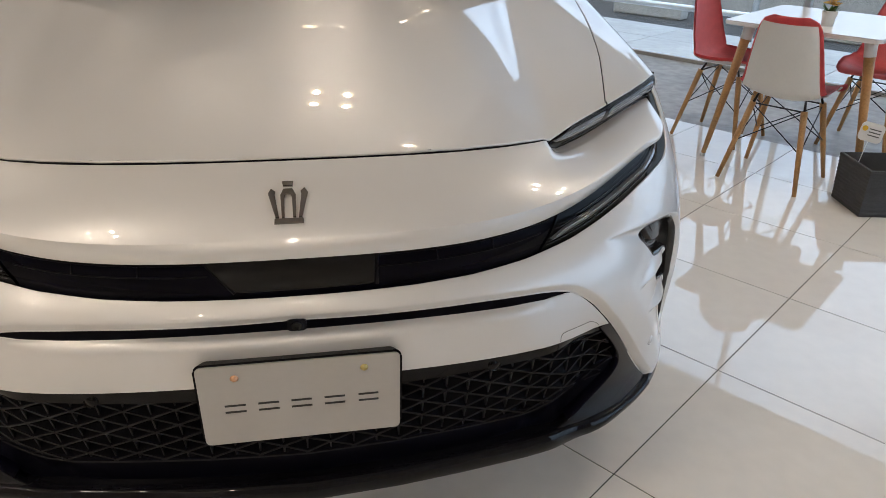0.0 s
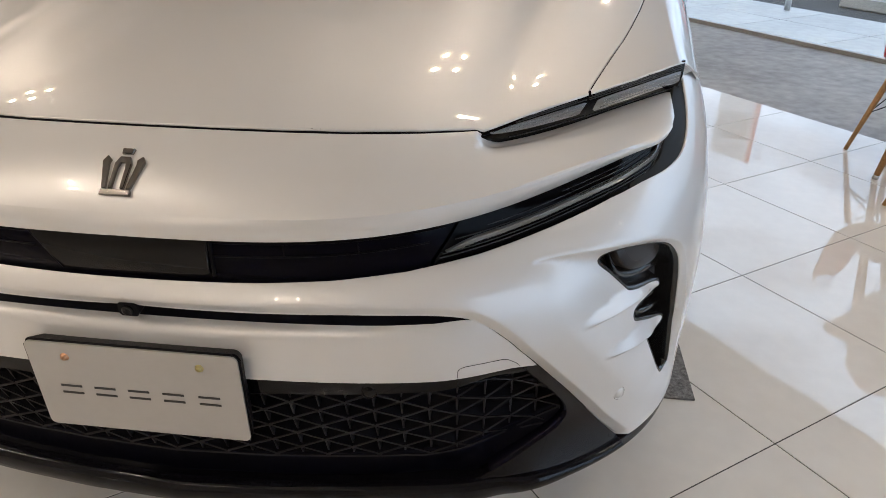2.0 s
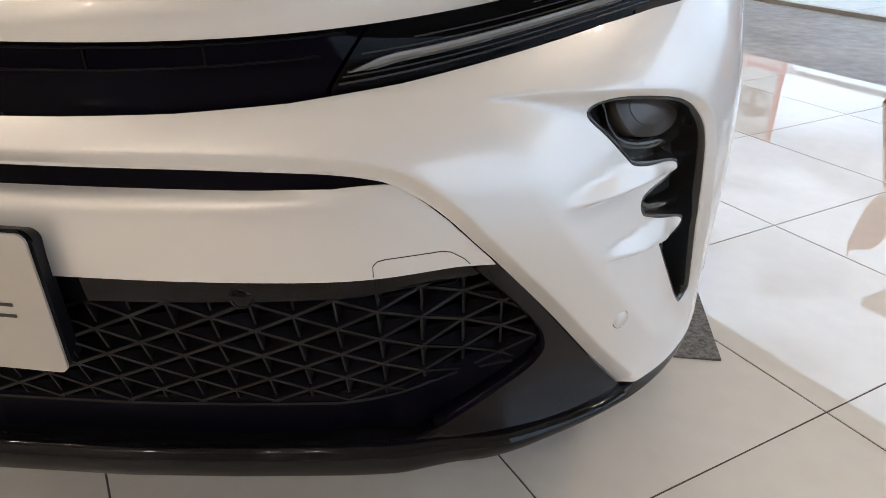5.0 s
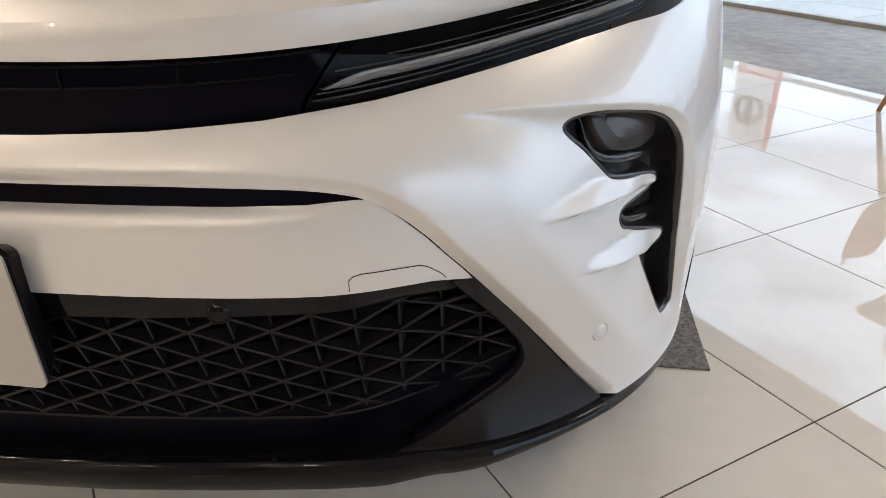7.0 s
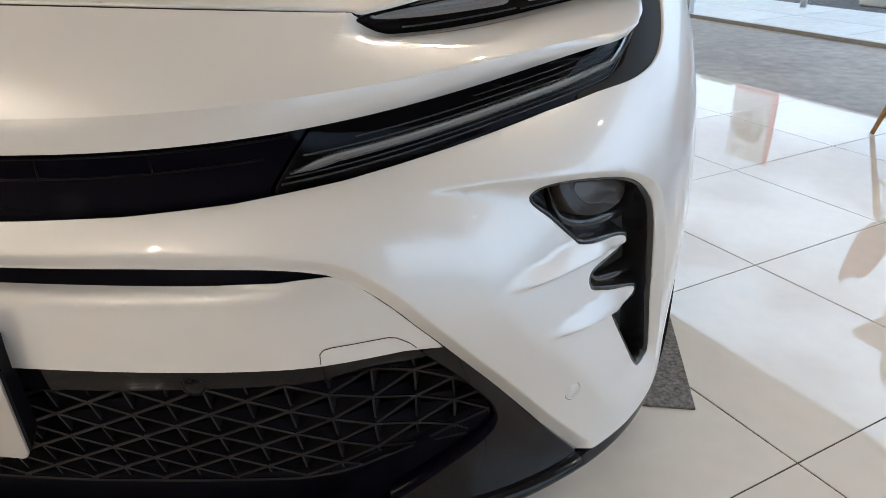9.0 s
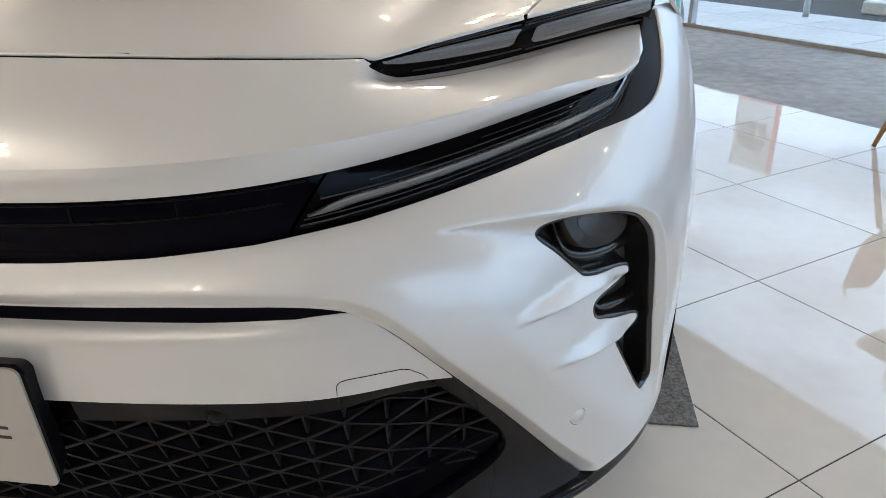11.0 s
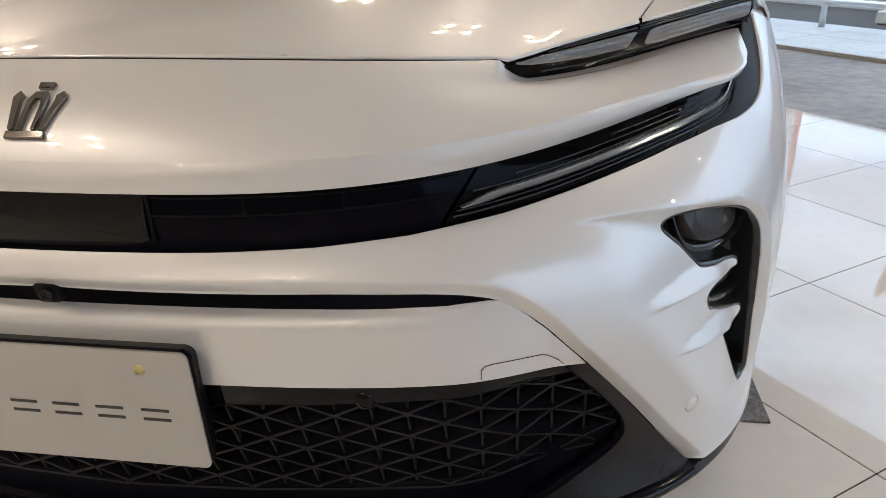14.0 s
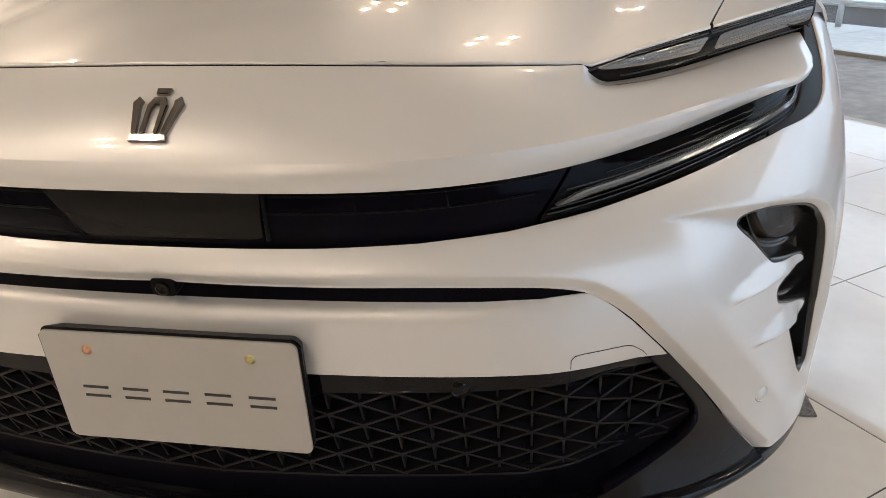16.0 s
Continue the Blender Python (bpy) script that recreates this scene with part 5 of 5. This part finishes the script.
# flower pot on the table
pot = new("flower_pot")
part("pot", lathe([(0.0001, 0.0), (0.026, 0.0), (0.034, 0.065), (0.036, 0.068), (0.033, 0.068), (0.028, 0.05), (0.0001, 0.05)], 24), SHELL, pot, "white ceramic pot")
rng = random.Random(4)
bm = bmesh.new()
for k in range(13):
    a, r = rng.uniform(0, 6.28), rng.uniform(0.0, 0.042)
    c = Vector((r * math.cos(a), r * math.sin(a), 0.10 + rng.uniform(-0.015, 0.02)))
    for j in range(10):
        b = 6.283 * j / 10
        d = Vector((math.cos(b), math.sin(b), 0.3))
        e = Vector((-math.sin(b), math.cos(b), 0)) * 0.005
        vs = [bm.verts.new(p) for p in (c, c + d * 0.014 + e * 1.4, c + d * 0.027, c + d * 0.014 - e * 1.4)]
        bm.faces.new(vs)
part("blossom", bm, PETAL, pot, "small yellow blossoms", smooth=False)
bm = bmesh.new()
for k in range(26):
    a = rng.uniform(0, 6.28)
    d = Vector((math.cos(a), math.sin(a), rng.uniform(0.2, 1.2))).normalized()
    p = Vector((0, 0, 0.055))
    e = d.cross(Vector((0, 0, 1))).normalized() * 0.009
    vs = [bm.verts.new(q) for q in (p, p + d * 0.03 + e, p + d * 0.06, p + d * 0.03 - e)]
    bm.faces.new(vs)
part("leaves", bm, LEAF, pot, "green leaves", smooth=False)
tagged(pot, "white pot of small yellow flowers on the table", "flower pot")
pot.matrix_world = ROOM @ pose(3.24, 0.23, 0.74)


# woven planter on the floor with a card stuck in it
def build_planter():
    p = new("planter")
    bm = bmesh.new()
    rows = []
    n = 26
    for k in range(n + 1):
        h = 0.22 * k / n
        g = 0.122 + 0.010 * k / n + 0.0022 * (k % 2)
        rows.append([bm.verts.new((g * sx, g * sy * 1.0, h)) for sx, sy in ((1, 1), (-1, 1), (-1, -1), (1, -1))])
    for a, b in zip(rows, rows[1:]):
        for k in range(4):
            bm.faces.new((a[k], a[(k + 1) % 4], b[(k + 1) % 4], b[k]))
    bm.faces.new(rows[0][::-1])
    inner = [bm.verts.new((v.co.x * 0.93, v.co.y * 0.93, 0.222)) for v in rows[-1]]
    low = [bm.verts.new((v.co.x * 0.80, v.co.y * 0.80, 0.12)) for v in rows[-1]]
    for a, b in ((rows[-1], inner), (inner, low)):
        for k in range(4):
            bm.faces.new((a[k], a[(k + 1) % 4], b[(k + 1) % 4], b[k]))
    part("basket", bm, WICKER, p, "dark grey woven basket", smooth=False)
    part("soil", box_bm(0.21, 0.21, 0.02, pose(0, 0, 0.13)), SOIL, p, smooth=False)
    return tagged(p, "square dark grey woven planter on the tiles", "planter")


planter = build_planter()
planter.matrix_world = pose(2.575, 1.665, 0, 0, 0, -10)
card = new("sign_card")
part("card_sheet", slab(rounded(0.10, 0.085, 0.02), 0, 0.002), SIGN_WHITE, card, "white card", smooth=False)
bm = bmesh.new()
for z in (0.014, 0.0, -0.014):
    box_bm(0.05, 0.001, 0.005, pose(0.012, -0.001, z), bm=bm)
part("print_bar", bm, SIGN_GREY, card, smooth=False)
part("print_dot", lathe([(0.0001, 0.0015), (0.012, 0.0015), (0.012, 0)], 16, m=pose(-0.032, 0.0, 0.012, 90, 0, 0)), PETAL, card, smooth=False)
part("stick", rod(bmesh.new(), (0.0, 0.002, -0.16), (0.0, 0.002, -0.03), 0.002), SIGN_WHITE, card)
tagged(card, "small white printed card on a stick in the planter", "card")
card.matrix_world = pose(2.53, 1.74, 0.335, -14, 10, -30)

# ---- outside ----
ground = part("ground", box_bm(300, 300, 0.3, pose(0, 0, -0.27)), ASPHALT, None, smooth=False)
tagged(ground, "dark asphalt reaching to the distance", "ground", kind="structure")
setting("pavement", slab_room(U_GLASS + 0.05, 6.98, -14, 22, -0.2, -0.01), PAVING, "pale concrete pavement outside the windows")
setting("pavement_south", slab_room(-14, U_GLASS + 0.04, V_MIN - 6, V_MIN - 0.06, -0.2, -0.012), PAVING, "pale concrete forecourt outside the windows", "pavement")
setting("pavement_side", slab_room(-14, U_GLASS + 0.04, V_MAX + 0.06, V_MAX + 6, -0.2, -0.012), PAVING, "pale concrete forecourt outside the windows", "pavement")


def handrail(u, v0, v1):
    h = new("handrail")
    for z in (0.85, 0.54, 0.24):
        part("rail", rod(bmesh.new(), (0, v0, z), (0, v1, z), 0.03, sides=14), ALU, h)
    v = v0 + 1.47
    while v < v1:
        part("post", rod(bmesh.new(), (0, v, -0.02), (0, v, 0.85), 0.03, sides=14), ALU, h)
        v += 2.0
    h.matrix_world = ROOM @ pose(u, 0, 0)
    return tagged(h, "grey metal pipe handrail along the pavement", "handrail")


handrail(6.78, -9.6, 14)
slab_mesh = None
paved = bpy.data.objects["pavement"]
for i in range(2):
    for j in range(14):
        if slab_mesh is None:
            ob = part("paving_slab", box_bm(0.732, 0.892, 0.02, None, 0.003, 1), PAVING, paved, smooth=False)
            slab_mesh = ob.data
        else:
            ob = new("paving_slab", slab_mesh)
            ob.parent = paved
        ob.location = (U_GLASS + 0.07 + 0.37 + 0.74 * i, -3.2 + 0.9 * j, -0.008)
for v in (3.75, 1.2):
    stop = part("wheel_stop", box_bm(0.22, 0.95, 0.14, ROOM @ pose(8.3, v, -0.05), 0.02), CONCRETE, None, smooth=False)
    tagged(stop, "grey concrete wheel stop on the asphalt", "wheel stop", "wheel stops")


def poster():
    """A printed cloth hung flat against the glass, its face to the street; z from its lower edge."""
    s = new("poster")

    def sheet(y0, y1, z0, z1, x=0.0):
        bm = bmesh.new()
        bm.faces.new([bm.verts.new((x, y, z)) for y, z in ((y0, z0), (y1, z0), (y1, z1), (y0, z1))])
        return bm

    part("poster_cloth", sheet(-0.165, 0.223, 0.1145, 0.706), BANNER_WHITE, s, "white cloth that daylight shines through", smooth=False)
    band = bmesh.new()
    for y0, y1, z0, z1 in [(-0.223, 0.223, 0.0, 0.030), (-0.223, 0.223, 0.085, 0.113), (0.202, 0.223, 0.030, 0.085), (-0.223, -0.181, 0.030, 0.085)] + [(0.135 - 0.067 * k, 0.154 - 0.067 * k, 0.030, 0.085) for k in range(5)]:
        band.faces.new([band.verts.new((0, y, z)) for y, z in ((y0, z0), (y1, z0), (y1, z1), (y0, z1))])
    part("red_band", band, BANNER_RED, s, "red printed band", smooth=False)
    part("red_edge", sheet(-0.223, -0.1665, 0.1145, 0.706), BANNER_RED, s, "red printed edge", smooth=False)
    for k in range(6):
        part("print_bar", sheet(0.154 - 0.067 * k, 0.202 - 0.067 * k, 0.030, 0.085), BANNER_WHITE, s, smooth=False)
    bm = bmesh.new()
    for k in range(48):
        a, b = 6.2832 * k / 48, 6.2832 * (k + 1) / 48
        bm.faces.new([bm.verts.new((-0.003, 0.027 + r * math.cos(t), 0.41 + 0.85 * r * math.sin(t))) for r, t in ((0.158, a), (0.158, b), (0.112, b), (0.112, a))])
    bmesh.ops.remove_doubles(bm, verts=bm.verts, dist=0.0005)
    part("print_ring", bm, BANNER_GREY, s, "grey printed ring", smooth=False)
    part("print_stroke", box_bm(0.001, 0.235, 0.036, pose(-0.0036, 0.027, 0.45)), BANNER_GREY, s, smooth=False)
    part("print_stroke", box_bm(0.001, 0.066, 0.23, pose(-0.0042, 0.027, 0.40)), BANNER_GREY, s, smooth=False)
    return tagged(s, "white and red printed poster on the window glass", "poster")


def teal_sign():
    s = new("sticker_sheet")
    part("sheet", box_bm(0.0012, 0.36, 0.105, pose(0, 0, 0.052)), TEAL, s, "teal printed sheet", smooth=False)
    return tagged(s, "teal printed sheet on the window glass", "sticker")


teal_sign().matrix_world = ROOM @ pose(U_GLASS - 0.012, 3.63, 0.41)
poster().matrix_world = ROOM @ pose(U_GLASS - 0.012, 3.18, 0.41)


def far_building(u, v, w, d, h, mat, label):
    b = new("building")
    wall = part("wall", box_bm(d, w, h, pose(0, 0, h / 2), 0.05), mat, b, smooth=False)
    pane = None
    rows_n = int(h // 3.2)
    for r in range(rows_n):
        for c in range(int(w // 3)):
            v0 = -w / 2 + 1.5 + 3 * c
            if pane is None:
                ob = part("window", box_bm(0.1, 1.7, 1.5), DARK_GLASS, b, smooth=False)
                pane = ob.data
            else:
                ob = new("window", pane)
                ob.parent = b
            ob.location = (-d / 2 - 0.02, v0, 1.9 + 3.2 * r)
    b.matrix_world = ROOM @ pose(u, v, -0.12)
    return tagged(b, label, "building")


far_building(64, 22, 24, 8, 6.0, CONCRETE, "low grey concrete building across the road")
far_building(62, -24, 18, 8, 4.4, WALL, "low cream building across the road")

# planting strip behind the pavement: a low concrete wall with hedge
setting("planter_wall", slab_room(9.4, 9.6, -14, 22, -0.15, 0.32, 0.01), CONCRETE, "low concrete planter wall across the drive", "wall")
bm = bmesh.new()
rng = random.Random(7)
for k in range(9000):
    c = Vector((rng.uniform(9.65, 11.2), rng.uniform(-12, 20), 0.10 + 0.55 * rng.random() ** 0.7))
    d = Vector((rng.uniform(-1, 1), rng.uniform(-1, 1), rng.uniform(-0.3, 1))).normalized() * rng.uniform(0.03, 0.07)
    e = d.cross(Vector((rng.uniform(-1, 1), rng.uniform(-1, 1), rng.uniform(-1, 1)))).normalized() * 0.018
    bm.faces.new([bm.verts.new(q) for q in (c, c + d * 0.5 + e, c + d, c + d * 0.5 - e)])
hedge = part("hedge", bm, GREEN, None, smooth=False)
hedge.matrix_world = ROOM
tagged(hedge, "low green hedge of small leaves", "hedge", kind="stuff")

# tiles of the polished floor, one by one
tile_mesh = None
for i in range(-9, 4):
    for j in range(-8, 11):
        if tile_mesh is None:
            ob = part("tile", box_bm(PITCH - 0.0034, PITCH - 0.0034, 0.010, None, 0.0008, 1), TILE, floor, smooth=False)
            tile_mesh = ob.data
        else:
            ob = new("tile", tile_mesh)
            ob.parent = floor
        ob.location = (U0 + (i + 0.5) * PITCH, V0 + (j + 0.5) * PITCH, -0.005)
